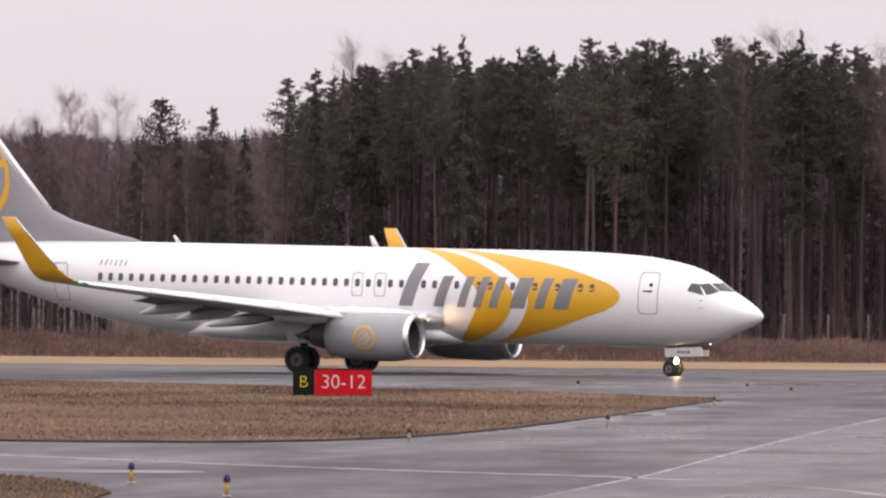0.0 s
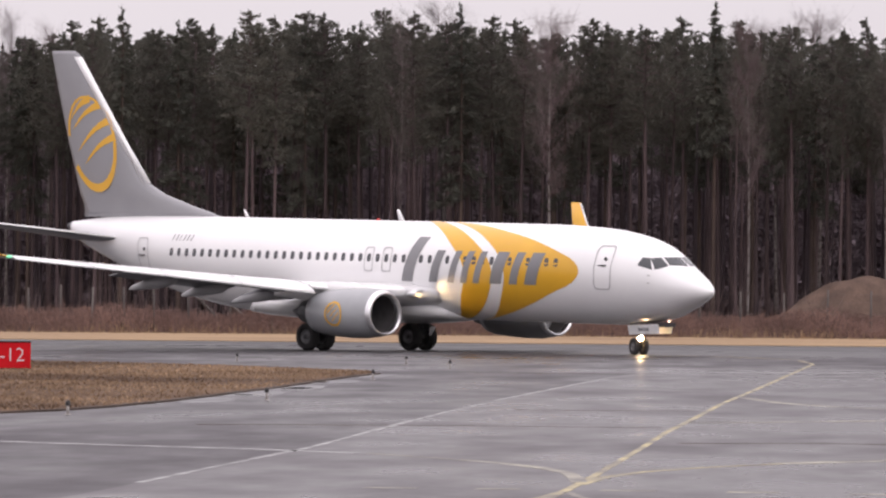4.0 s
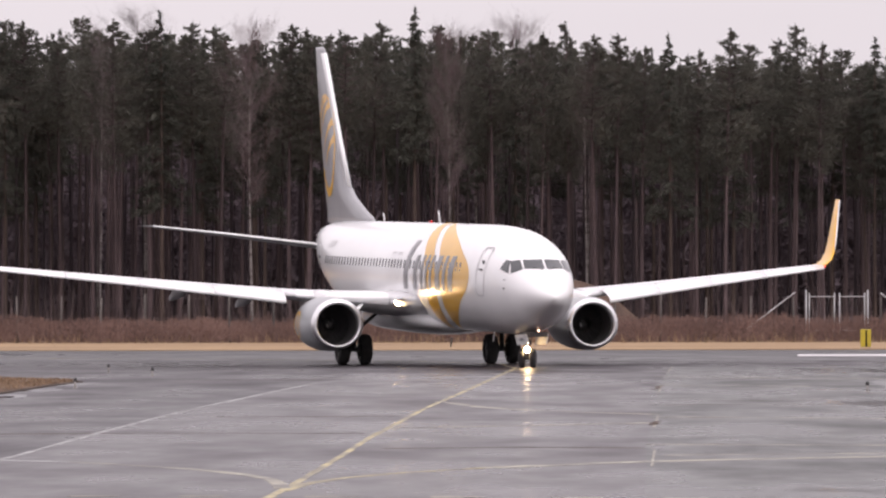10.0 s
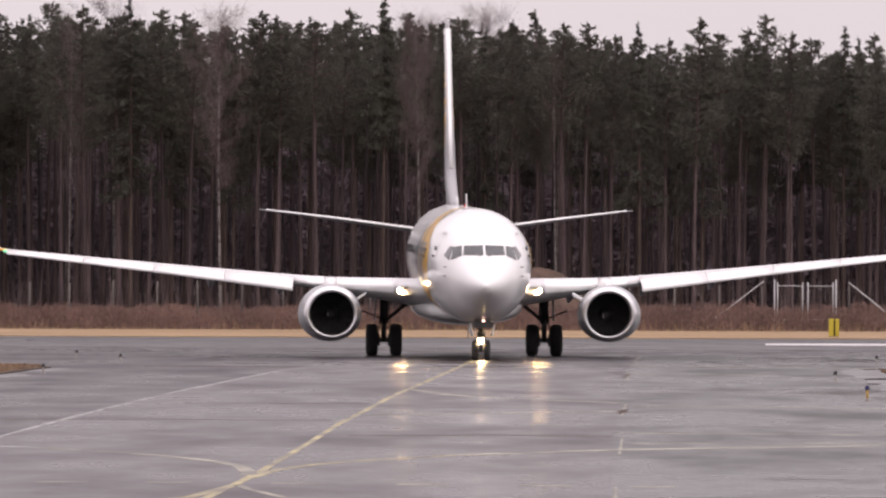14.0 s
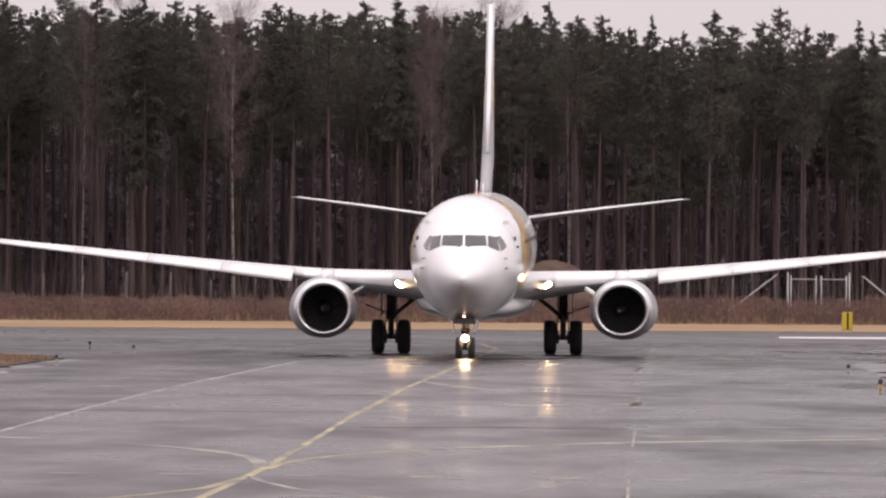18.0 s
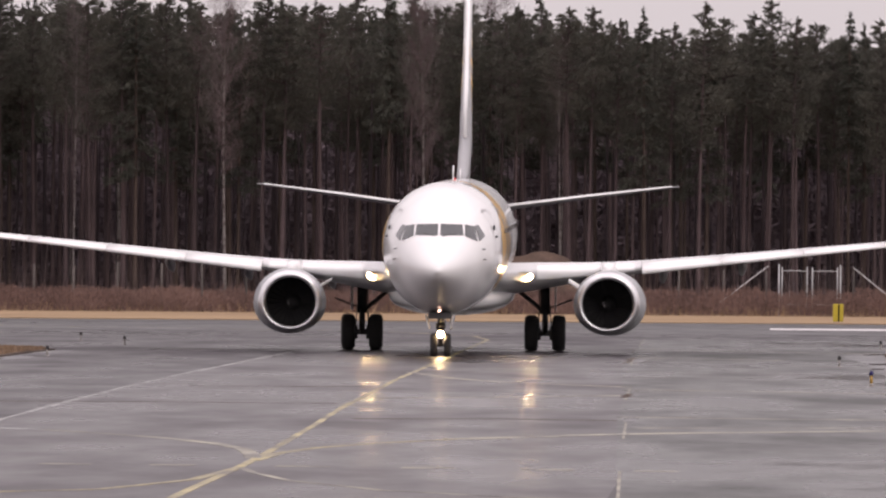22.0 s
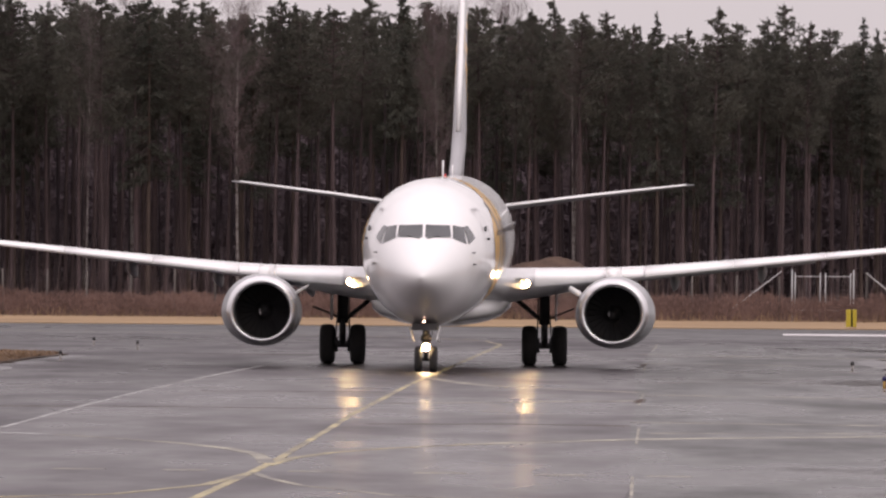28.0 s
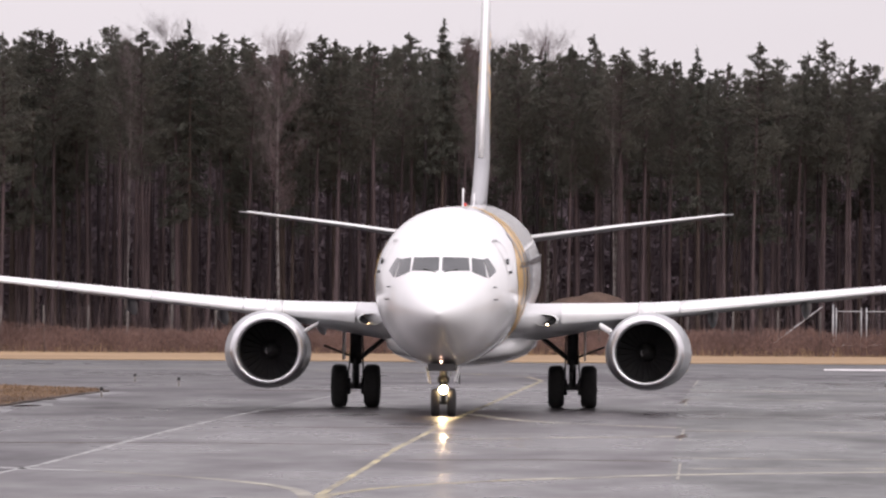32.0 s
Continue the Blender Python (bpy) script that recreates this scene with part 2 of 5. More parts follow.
SHEDWOOD = mat("weathered_boards", (0.20, 0.155, 0.125), (0.14, 0.108, 0.09), 0.85, scale=1.5, fine=0.3, stretch=(3, 3, 0.4), per_object=0.15, spec=0.1)
SAPLING = mat("sapling_twig", (0.17, 0.128, 0.124), (0.12, 0.091, 0.09), 0.85, scale=0.3, per_island=0.3, spec=0.1)
TWIG = mat("brush_twig", (0.225, 0.145, 0.125), (0.098, 0.064, 0.058), 0.85, scale=0.28, per_island=0.35, spec=0.1)
SOIL = mat("bare_soil", (0.135, 0.092, 0.072), (0.082, 0.058, 0.048), 0.95, scale=0.8, fine=0.5, bump=0.6, spec=0.1)
MUD = mat("dark_mud", (0.05, 0.037, 0.03), (0.09, 0.06, 0.045), 0.8, scale=0.5, fine=0.3, spec=0.2)
WHITELINE = mat("worn_white_line", (0.31, 0.31, 0.31), (0.10, 0.10, 0.10), 0.5, scale=1.3, fine=0.5, stretch=(1, 0.5, 1), spread=(0.38, 0.64))
YELLOWLINE = mat("worn_yellow_line", (0.40, 0.34, 0.165), (0.13, 0.114, 0.082), 0.5, scale=1.1, fine=0.6, stretch=(1, 0.3, 1), spread=(0.38, 0.62))
FAINTLINE = mat("faint_line", (0.31, 0.29, 0.225), (0.115, 0.107, 0.092), 0.5, scale=1.0, fine=0.45, stretch=(1, 0.5, 1), spread=(0.38, 0.62))
POSTMAT = mat("weathered_post", (0.125, 0.108, 0.10), (0.08, 0.07, 0.066), 0.85, scale=3.0, per_object=0.3)
GALV = mat("galvanised_tube", (0.50, 0.50, 0.51), (0.40, 0.40, 0.41), 0.5, metal=0.4, scale=3.0)
SIGNRED = mat("sign_red", (0.52, 0.012, 0.018), (0.46, 0.01, 0.015), 0.8, scale=1.5, spec=0.1)
SIGNBLACK = mat("sign_black", (0.010, 0.010, 0.010), (0.014, 0.014, 0.014), 0.8, scale=1.5, spec=0.1)
SIGNWHITE = mat("sign_white", (0.66, 0.63, 0.64), (0.58, 0.56, 0.57), 0.5, scale=1.5)
SIGNYELLOW = mat("sign_yellow", (0.62, 0.52, 0.03), (0.55, 0.46, 0.03), 0.5, scale=1.5)
BOXYELLOW = mat("yellow_box_paint", (0.50, 0.40, 0.03), (0.36, 0.29, 0.03), 0.5, scale=1.5)
BLUEGLASS = mat("blue_lens", (0.015, 0.012, 0.10), (0.02, 0.015, 0.07), 0.2, scale=3.0)
BLACKLENS = mat("dark_lens", (0.02, 0.018, 0.02), (0.03, 0.025, 0.025), 0.3, scale=3.0)
STEMYELLOW = mat("stem_yellow", (0.55, 0.33, 0.06), (0.45, 0.27, 0.05), 0.5, scale=4.0)
STEMGREY = mat("stem_grey", (0.42, 0.40, 0.38), (0.3, 0.28, 0.27), 0.6, scale=4.0)

BARK = mat("pine_bark", (0.108, 0.079, 0.081), (0.070, 0.053, 0.056), 0.9, scale=1.2, fine=0.5, stretch=(3, 3, 0.5), bump=0.4, per_object=0.4, spec=0.1)
SPRUCEBARK = mat("spruce_bark", (0.10, 0.075, 0.065), (0.06, 0.045, 0.04), 0.9, scale=1.5, fine=0.4, stretch=(3, 3, 0.5), per_object=0.25, spec=0.1)
BIRCHBARK = mat("birch_bark", (0.21, 0.19, 0.185), (0.08, 0.065, 0.06), 0.8, scale=2.2, fine=0.3, stretch=(1, 1, 1.6), spread=(0.45, 0.62), spec=0.1)
NEEDLE = mat("pine_needles", (0.122, 0.120, 0.101), (0.094, 0.093, 0.081), 0.8, scale=0.6, per_island=0.15, per_object=0.2, spec=0.06)
SPRUCE = mat("spruce_needles", (0.092, 0.094, 0.078), (0.065, 0.067, 0.058), 0.8, scale=0.6, per_island=0.2, per_object=0.22, spec=0.06)
BIRCHTWIG = mat("birch_twigs", (0.170, 0.130, 0.135), (0.118, 0.090, 0.094), 0.8, scale=0.6, per_island=0.3, per_object=0.2, spec=0.1)
# haze over the far wood is put into this lifted mauve colour
HAZEWOODS = mat("hazed_woods", (0.205, 0.165, 0.185), (0.160, 0.130, 0.148), 0.9, scale=0.2, per_island=0.12, spec=0.05)
# bark darkened so that its colour holds the shade between inner trunks
SHADEBARK = mat("shaded_inner_bark", (0.054, 0.042, 0.047), (0.040, 0.032, 0.036), 0.9, scale=0.6, per_island=0.3, spec=0.05)
# ---------------------------------------------------------------- builders
def part(name, bm, material, parent=None, label="", smooth=False, extra=()):
    """One mesh object out of a bmesh, under a thing or a part."""
    bmesh.ops.recalc_face_normals(bm, faces=bm.faces)
    me = bpy.data.meshes.new(name)
    bm.to_mesh(me)
    bm.free()
    if smooth:
        me.polygons.foreach_set("use_smooth", [True] * len(me.polygons))
    for m in (material, *extra):
        me.materials.append(m)
    ob = new(name, me)
    ob.parent = parent
    return tagged(ob, label)


def soup(name, tris, material, parent=None, label=""):
    """A mesh of loose triangles, tris of shape (n, 3, 3)."""
    n = len(tris)
    me = bpy.data.meshes.new(name)
    me.vertices.add(n * 3)
    me.vertices.foreach_set("co", np.ascontiguousarray(tris, dtype=np.float32).ravel())
    me.loops.add(n * 3)
    me.loops.foreach_set("vertex_index", np.arange(n * 3, dtype=np.int32))
    me.polygons.add(n)
    me.polygons.foreach_set("loop_start", np.arange(0, n * 3, 3, dtype=np.int32))
    me.update(calc_edges=True)
    me.materials.append(material)
    ob = new(name, me)
    ob.parent = parent
    return tagged(ob, label)


def box(bm, x0, x1, y0, y1, z0, z1, bevel=0.0, m=None):
    made = bmesh.ops.create_cube(bm, size=1)["verts"]
    bmesh.ops.scale(bm, vec=(x1 - x0, y1 - y0, z1 - z0), verts=made)
    bmesh.ops.translate(bm, vec=((x0 + x1) / 2, (y0 + y1) / 2, (z0 + z1) / 2), verts=made)
    if bevel:
        edges = list({e for v in made for e in v.link_edges})
        made = list({v for f in bmesh.ops.bevel(bm, geom=edges, offset=bevel, segments=2, affect="EDGES", profile=0.5)["faces"] for v in f.verts} | {v for v in made if v.is_valid})
    if m is not None:
        bmesh.ops.transform(bm, matrix=m, verts=made)
    return made


def tube(bm, a, b, r0, r1=None, n=10):
    """A round bar from a to b."""
    a, b = Vector(a), Vector(b)
    r1 = r0 if r1 is None else r1
    made = bmesh.ops.create_cone(bm, cap_ends=True, segments=n, radius1=r0, radius2=r1, depth=(b - a).length)["verts"]
    bmesh.ops.transform(bm, matrix=Matrix.Translation((a + b) / 2) @ (b - a).to_track_quat("Z", "Y").to_matrix().to_4x4(), verts=made)
    return made


def loft(bm, rings, closed=True, caps=True):
    rows = [[bm.verts.new(p) for p in ring] for ring in rings]
    n = len(rows[0])
    for a, b in zip(rows, rows[1:]):
        for k in range(n if closed else n - 1):
            j = (k + 1) % n
            bm.faces.new((a[k], a[j], b[j], b[k]))
    if caps and closed:
        bm.faces.new(rows[0])
        bm.faces.new(rows[-1])
    return rows


def lerp_table(table, x):
    """Smooth lookup in rows of (x, values...)."""
    if x <= table[0][0]:
        return table[0][1:]
    for k in range(len(table) - 1):
        p, q = table[k], table[k + 1]
        if x <= q[0]:
            before, after = table[max(k - 1, 0)], table[min(k + 2, len(table) - 1)]
            u, w = (x - p[0]) / (q[0] - p[0]), q[0] - p[0]
            out = []
            for c in range(1, len(p)):
                m0 = (q[c] - before[c]) / (q[0] - before[0]) * w
                m1 = (after[c] - p[c]) / (after[0] - p[0]) * w
                out.append((2 * u**3 - 3 * u**2 + 1) * p[c] + (u**3 - 2 * u**2 + u) * m0 + (-2 * u**3 + 3 * u**2) * q[c] + (u**3 - u**2) * m1)
            return tuple(out)
    return table[-1][1:]
# ---------------------------------------------------------------- the airliner (x forward, y to its left, z up, origin under the main gear)
DROOP = 0.016
# station, crown, keel, half width
BODY = [(-18.4, 4.98, 4.46, 0.16), (-17.6, 5.06, 4.08, 0.42), (-16.0, 5.20, 3.50, 0.82), (-13.5, 5.29, 2.72, 1.32), (-10.5, 5.33, 1.97, 1.68),
        (-7.5, 5.33, 1.52, 1.85), (-5.0, 5.33, 1.42, 1.88), (10.0, 5.33, 1.42, 1.875), (12.0, 5.31, 1.42, 1.84), (13.2, 5.26, 1.42, 1.79),
        (14.5, 5.17, 1.43, 1.71), (15.7, 4.99, 1.48, 1.57), (16.45, 4.82, 1.56, 1.45), (17.2, 4.54, 1.67, 1.29), (17.8, 4.17, 1.82, 1.13),
        (18.2, 3.89, 2.00, 0.98), (18.9, 3.46, 2.30, 0.68), (19.3, 3.18, 2.50, 0.42), (19.52, 2.98, 2.65, 0.2), (19.62, 2.82, 2.81, 0.01)]


def body(x):
    top, bot, hw = lerp_table(BODY, x)
    return top, bot, max(hw, 0.005)


def mid_height(top, bot):
    return bot + (top - bot) * 0.525


def side_of(x, z):
    """Half width of the body at station x and height z."""
    top, bot, hw = body(x)
    c = mid_height(top, bot)
    k = (z - c) / ((top - c) if z > c else (c - bot))
    return hw * math.sqrt(max(0.0, 1 - min(1.0, abs(k)) ** 2))


def nose_at(y, z):
    """Station at which a line along x meets the nose."""
    lo, hi = 13.0, 19.62
    for _ in range(40):
        m = (lo + hi) / 2
        top, bot, _hw = body(m)
        if bot < z < top and side_of(m, z) > abs(y):
            lo = m
        else:
            hi = m
    return lo


def body_point(x, angle, out=0.0):
    """A point on the skin; the angle goes from the keel (-90) over the side (0) to the crown (90), degrees, on the right side."""
    top, bot, hw = body(x)
    c = mid_height(top, bot)
    s, k = math.sin(radians(angle)), math.cos(radians(angle))
    return (x, -(hw + out) * k, c + s * ((top - c if s > 0 else c - bot) + out))


def plane_part(name, bm, material, parent, label="", smooth=True, droop=True, extra=()):
    if droop:
        for v in bm.verts:
            v.co.z -= DROOP * v.co.x
    return part(name, bm, material, parent, label, smooth, extra)


def skin_patch(bm, grid, flip):
    rows = [[bm.verts.new((p[0], p[1] * flip, p[2])) for p in row] for row in grid]
    for a, b in zip(rows, rows[1:]):
        for k in range(len(a) - 1):
            bm.faces.new((a[k], a[k + 1], b[k + 1], b[k]))


def foil_ring(x_le, chord, y, z, thick, droop=0.0, n=9, up=1.1, low=0.8):
    """A wing section: points over the top from the trailing to the leading edge and back below."""
    def t(u):
        return thick * 5 * chord * (0.2969 * math.sqrt(u) - 0.126 * u - 0.3516 * u**2 + 0.2843 * u**3 - 0.1015 * u**4)
    us = [(1 - math.cos(math.pi * k / (n - 1))) / 2 for k in range(n)]
    ring = [(x_le - u * chord, y, z + up * t(u) - droop * u * chord) for u in reversed(us)]
    ring += [(x_le - u * chord, y, z - low * t(u) - droop * u * chord) for u in us[1:-1]]
    return ring


# span station, leading edge, chord, height, thickness
WING = [(1.2, 6.4, 9.1, 2.20, 0.125), (1.9, 5.75, 8.4, 2.25, 0.12), (3.4, 4.35, 6.95, 2.39, 0.115), (4.83, 3.25, 5.85, 2.52, 0.11), (5.7, 2.72, 5.35, 2.61, 0.108),
        (9.0, 0.87, 3.95, 2.93, 0.10), (13.0, -1.38, 2.65, 3.31, 0.098), (16.3, -3.22, 1.70, 3.62, 0.10)]


def wing_at(y):
    return lerp_table(WING, y)


def build_fuselage(plane):
    bm = bmesh.new()
    xs = [-18.4 + 0.02, -18.2, -17.9] + [-17.6 + 0.4 * k for k in range(18)] + [-10.2 + 0.85 * k for k in range(27)] + [12.9 + 0.3 * k for k in range(17)]
    xs += [18.0, 18.2, 18.4, 18.6, 18.8, 19.0, 19.15, 19.3, 19.42, 19.52, 19.58, 19.61]
    rings = []
    for x in sorted(set(xs)):
        right = [body_point(x, a) for a in range(-90, 91, 6)]
        left = [(p[0], -p[1], p[2]) for p in reversed(right[1:-1])]
        rings.append(right + left)
    loft(bm, rings)
    skin = plane_part("fuselage", bm, PAINT, plane, "glossy white painted fuselage with blunt nose")

    # belly fairing round the wing roots
    bm = bmesh.new()
    rings = []
    for x, hw, bot, top in [(-6.6, 0.5, 1.40, 1.7), (-5.4, 1.4, 1.30, 2.2), (-3.0, 1.86, 1.20, 2.5), (0.0, 1.96, 1.16, 2.6), (3.5, 1.94, 1.17, 2.6), (4.6, 1.80, 1.24, 2.45), (5.6, 1.40, 1.34, 2.1), (6.3, 0.6, 1.43, 1.7)]:
        rings.append([(x, hw * math.cos(a), (top + bot) / 2 + (top - bot) / 2 * math.copysign(abs(math.sin(a)) ** 0.8, math.sin(a))) for a in [math.tau * k / 24 for k in range(24)]])
    loft(bm, rings)
    plane_part("belly_fairing", bm, PAINT, plane)

    # yellow swoosh in two bands on each side, divided by a white stripe
    nose_edge = [(-90, 6.6), (-70, 8.2), (-55, 9.6), (-38, 11.2), (-24, 12.4), (-12, 13.5), (2, 13.95), (16, 13.6), (28, 12.5), (42, 11.0), (55, 9.3), (70, 7.4), (80, 6.0), (90, 4.9)]
    stripe_front = [(-90, 6.4), (-70, 8.0), (-50, 8.9), (-30, 9.5), (-10, 9.85), (5, 9.8), (20, 9.4), (35, 8.7), (50, 7.8), (65, 6.7), (78, 5.7), (90, 4.85)]
    stripe_back = [(-90, 5.6), (-70, 6.9), (-50, 8.0), (-30, 8.75), (-10, 9.15), (5, 9.1), (20, 8.65), (35, 7.9), (50, 7.0), (65, 5.95), (78, 5.0), (90, 4.2)]
    tail_edge = [(-90, 5.5), (-70, 6.2), (-50, 6.75), (-30, 7.2), (-12, 7.55), (5, 7.5), (20, 7.05), (35, 6.4), (50, 5.7), (65, 4.9), (78, 4.2), (90, 3.6)]
    for band, rear, fore in (("swoosh_front", stripe_front, nose_edge), ("swoosh_rear", tail_edge, stripe_back)):
        for flip in (1, -1):
            grid = []
            for a in range(-80, 91, 5):
                x0, x1 = lerp_table(rear, a)[0], lerp_table(fore, a)[0]
                grid.append([body_point(x0 + (x1 - x0) * k / 10, a, 0.008) for k in range(11)])
            bm = bmesh.new()
            skin_patch(bm, grid, flip)
            plane_part(band, bm, YELLOW, skin, "yellow painted swoosh")

    # plain slanted bars where the big grey lettering stands
    for flip in (1, -1):
        for x0, w, z0, z1 in [(4.14, 0.62, 2.86, 4.66), (5.72, 0.46, 2.86, 4.14), (6.80, 0.36, 2.86, 4.14), (7.52, 0.36, 2.86, 4.14), (8.24, 0.36, 2.86, 4.14), (9.20, 0.66, 2.86, 4.14), (10.30, 0.44, 2.86, 4.14), (11.16, 0.66, 2.86, 4.14)]:
            grid = []
            for k in range(15):
                z = z0 + (z1 - z0) * k / 14 + 0.05
                lean = 0.36 * (z - 2.86) - 0.06
                u = [x0 + lean + w * j / 2 - 0.15 for j in range(3)]
                u = u if flip == 1 else [16.4 - q for q in u]
                grid.append([(q, -side_of(q, z) - 0.02, z) for q in u])
            bm = bmesh.new()
            skin_patch(bm, grid, flip)
            plane_part("lettering_bar", bm, LETTER, skin, "grey painted bar")
        # small registration bars
        for k, w in enumerate((0.07, 0.07, 0.05, 0.07, 0.07, 0.07)):
            bm = bmesh.new()
            q = -10.25 + 0.24 * k
            skin_patch(bm, [[(q + j * w + 0.05 * i, -side_of(q + j * w, 4.30 + 0.26 * i) - 0.01, 4.30 + 0.26 * i) for j in (0, 1)] for i in (0, 1)], flip)
            plane_part("registration_bar", bm, LETTER, skin)

    # cabin windows: one mesh shared by all
    pane_mesh = None
    for flip in (1, -1):
        for k in range(46):
            x = -10.15 + 0.508 * k
            if abs(x - 12.9) < 0.1 or (7.0 < x < 7.4):
                continue
            z = 3.82
            y = -side_of(x, z) - 0.004
            if pane_mesh is None:
                bm = bmesh.new()
                ring = []
                for j in range(12):
                    a = math.tau * j / 12
                    ring.append((0.115 * math.copysign(abs(math.cos(a)) ** 0.6, math.cos(a)), 0.17 * math.copysign(abs(math.sin(a)) ** 0.6, math.sin(a))))
                loft(bm, [[(u, -0.003, v) for u, v in ring], [(u * 0.96, 0.003, v * 0.97) for u, v in ring]])
                ob = part("cabin_window", bm, PANE, skin)
                pane_mesh = ob.data
            else:
                ob = new("cabin_window", pane_mesh)
                ob.parent = skin
            slope = math.degrees(math.asin(min(0.9, (z - 3.49) / 1.9)))
            turn = math.degrees(math.atan2(side_of(x + 0.2, z) - side_of(x - 0.2, z), 0.4))
            ob.matrix_basis = pose(x, y * flip, z - DROOP * x, -slope * flip, 0, (180 if flip == -1 else 0) - turn * flip)

    # doors and exits drawn by their seals
    def door(name, x0, x1, z0, z1, flip, handle):
        ring_out, ring_in = [], []
        cx, cz, hx, hz = (x0 + x1) / 2, (z0 + z1) / 2, (x1 - x0) / 2, (z1 - z0) / 2
        for j in range(40):
            a = math.tau * j / 40
            u, v = math.copysign(abs(math.cos(a)) ** 0.35, math.cos(a)), math.copysign(abs(math.sin(a)) ** 0.25, math.sin(a))
            for ring, e in ((ring_out, 0.0), (ring_in, 0.045)):
                xx, zz = cx + u * (hx - e), cz + v * (hz - e)
                ring.append((xx, (-side_of(xx, zz) - (0.016 if x1 < 14 and x0 > -8 else 0.03)) * flip, zz))
        bm = bmesh.new()
        loft(bm, [ring_out, ring_in], caps=False)
        d = plane_part(name, bm, SEAM, skin, "closed white door with grey seal")
        if handle:
            bm = bmesh.new()
            zz = cz + 0.08
            box(bm, cx - 0.22, cx + 0.16, -0.035, 0.035, zz - 0.03, zz + 0.03, 0.008)
            bmesh.ops.translate(bm, vec=(0, (-side_of(cx, zz) - 0.012) * flip, 0), verts=bm.verts)
            plane_part("door_handle", bm, STEEL, d)
            bm = bmesh.new()
            zz = cz + 0.34
            bmesh.ops.create_cone(bm, cap_ends=True, segments=10, radius1=0.075, radius2=0.07, depth=0.06)
            bmesh.ops.transform(bm, matrix=pose(cx + 0.1, (-side_of(cx, zz) - 0.012) * flip, zz, 90), verts=bm.verts)
            plane_part("door_window", bm, PANE, d)
    for flip in (1, -1):
        door("front_door", 14.72, 15.58, 2.80, 4.56, flip, True)
        door("rear_door", -12.55, -11.8, 2.75, 4.40, flip, True)
        door("overwing_exit", 1.78, 2.30, 3.26, 4.26, flip, False)
        door("overwing_exit", 2.82, 3.36, 3.26, 4.26, flip, False)

    # flight deck glazing
    def glaze(corners, front, flip):
        grid = []
        for i in range(5):
            row = []
            for j in range(7):
                u, v = j / 6, i / 4
                p = [corners[0][c] * (1 - u) * (1 - v) + corners[1][c] * u * (1 - v) + corners[2][c] * u * v + corners[3][c] * (1 - u) * v for c in (0, 1)]
                if front:
                    row.append((nose_at(p[0], p[1]) + 0.012, -p[0], p[1] + 0.004))
                else:
                    row.append((p[0], -side_of(p[0], p[1]) - 0.012, p[1]))
            grid.append(row)
        bm = bmesh.new()
        skin_patch(bm, grid, flip)
        plane_part("cockpit_window", bm, SHIELD, skin, "dark flight deck glass")
    for flip in (1, -1):
        glaze([(0.035, 3.82), (0.70, 3.82), (0.66, 4.13), (0.035, 4.15)], True, flip)
        glaze([(0.745, 3.80), (1.10, 3.64), (1.0, 4.08), (0.725, 4.13)], True, flip)
        glaze([(16.76, 3.80), (17.43, 3.64), (17.17, 4.09), (16.86, 4.12)], False, flip)
    for flip in (1, -1):
        bm = bmesh.new()
        tube(bm, (nose_at(0.1, 3.80) + 0.02, 0.1 * flip, 3.80), (nose_at(0.4, 3.86) + 0.03, 0.42 * flip, 3.87), 0.012)
        plane_part("wiper", bm, STEEL, skin)
        for x, z in ((17.35, 3.42), (17.35, 3.12)):
            bm = bmesh.new()
            y = side_of(x, z)
            tube(bm, (x - 0.05, (y - 0.01) * flip, z), (x, (y + 0.09) * flip, z), 0.016)
            tube(bm, (x, (y + 0.09) * flip, z), (x + 0.11, (y + 0.10) * flip, z), 0.012)
            plane_part("probe", bm, STEEL, skin)
    # antennas, beacon
    for name, x, h, c in (("blade_antenna", 2.0, 0.44, 0.34), ("blade_antenna", -7.3, 0.3, 0.26)):
        bm = bmesh.new()
        loft(bm, [[(x - q * c * 0.5 - lean, 0.025 * s, z) for q, s in ((-1, 0), (0, 1), (1, 0), (0, -1))] for z, lean, c in ((5.33, 0, c), (5.35 + h, 0.22, c * 0.5))])
        plane_part(name, bm, PAINT, skin)
    bm = bmesh.new()
    bmesh.ops.create_uvsphere(bm, u_segments=12, v_segments=8, radius=0.07)
    bmesh.ops.translate(bm, vec=(0.6, 0, 5.34), verts=bm.verts)
    plane_part("beacon", bm, BEACON, skin, "red glass beacon")
    for x, z in ((10.6, 1.43), (3.9, 1.06)):
        bm = bmesh.new()
        loft(bm, [[(x - q * cc * 0.5 - lean, 0.02 * s, zz) for q, s in ((-1, 0), (0, 1), (1, 0), (0, -1))] for zz, lean, cc in ((z + 0.02, 0, 0.3), (z - 0.34, 0.18, 0.14))])
        plane_part("belly_antenna", bm, PAINT, skin)
    bm = bmesh.new()
    tube(bm, (-18.30, 0, 4.76), (-18.62, 0, 4.80), 0.17, 0.12, 14)
    plane_part("apu_exhaust", bm, STEEL, skin)
    return skin


def outer(y):
    """How far out along the span, 0 inboard to 1 outboard of the engine."""
    return max(0.0, min(1.0, (y - 2.8) / 3.0))


def wing_ring(y, grow=1.0, ahead=0.0, n=9):
    """Section of the wing at a span station, thinner outboard of the engine."""
    le, ch, z, th = wing_at(y)
    k = outer(y)
    return foil_ring(le + ahead, ch, y, z + 0.25 * th * ch * (1 - k), th * grow, n=n, up=0.6 + 0.28 * k, low=1.3 - 0.85 * k)


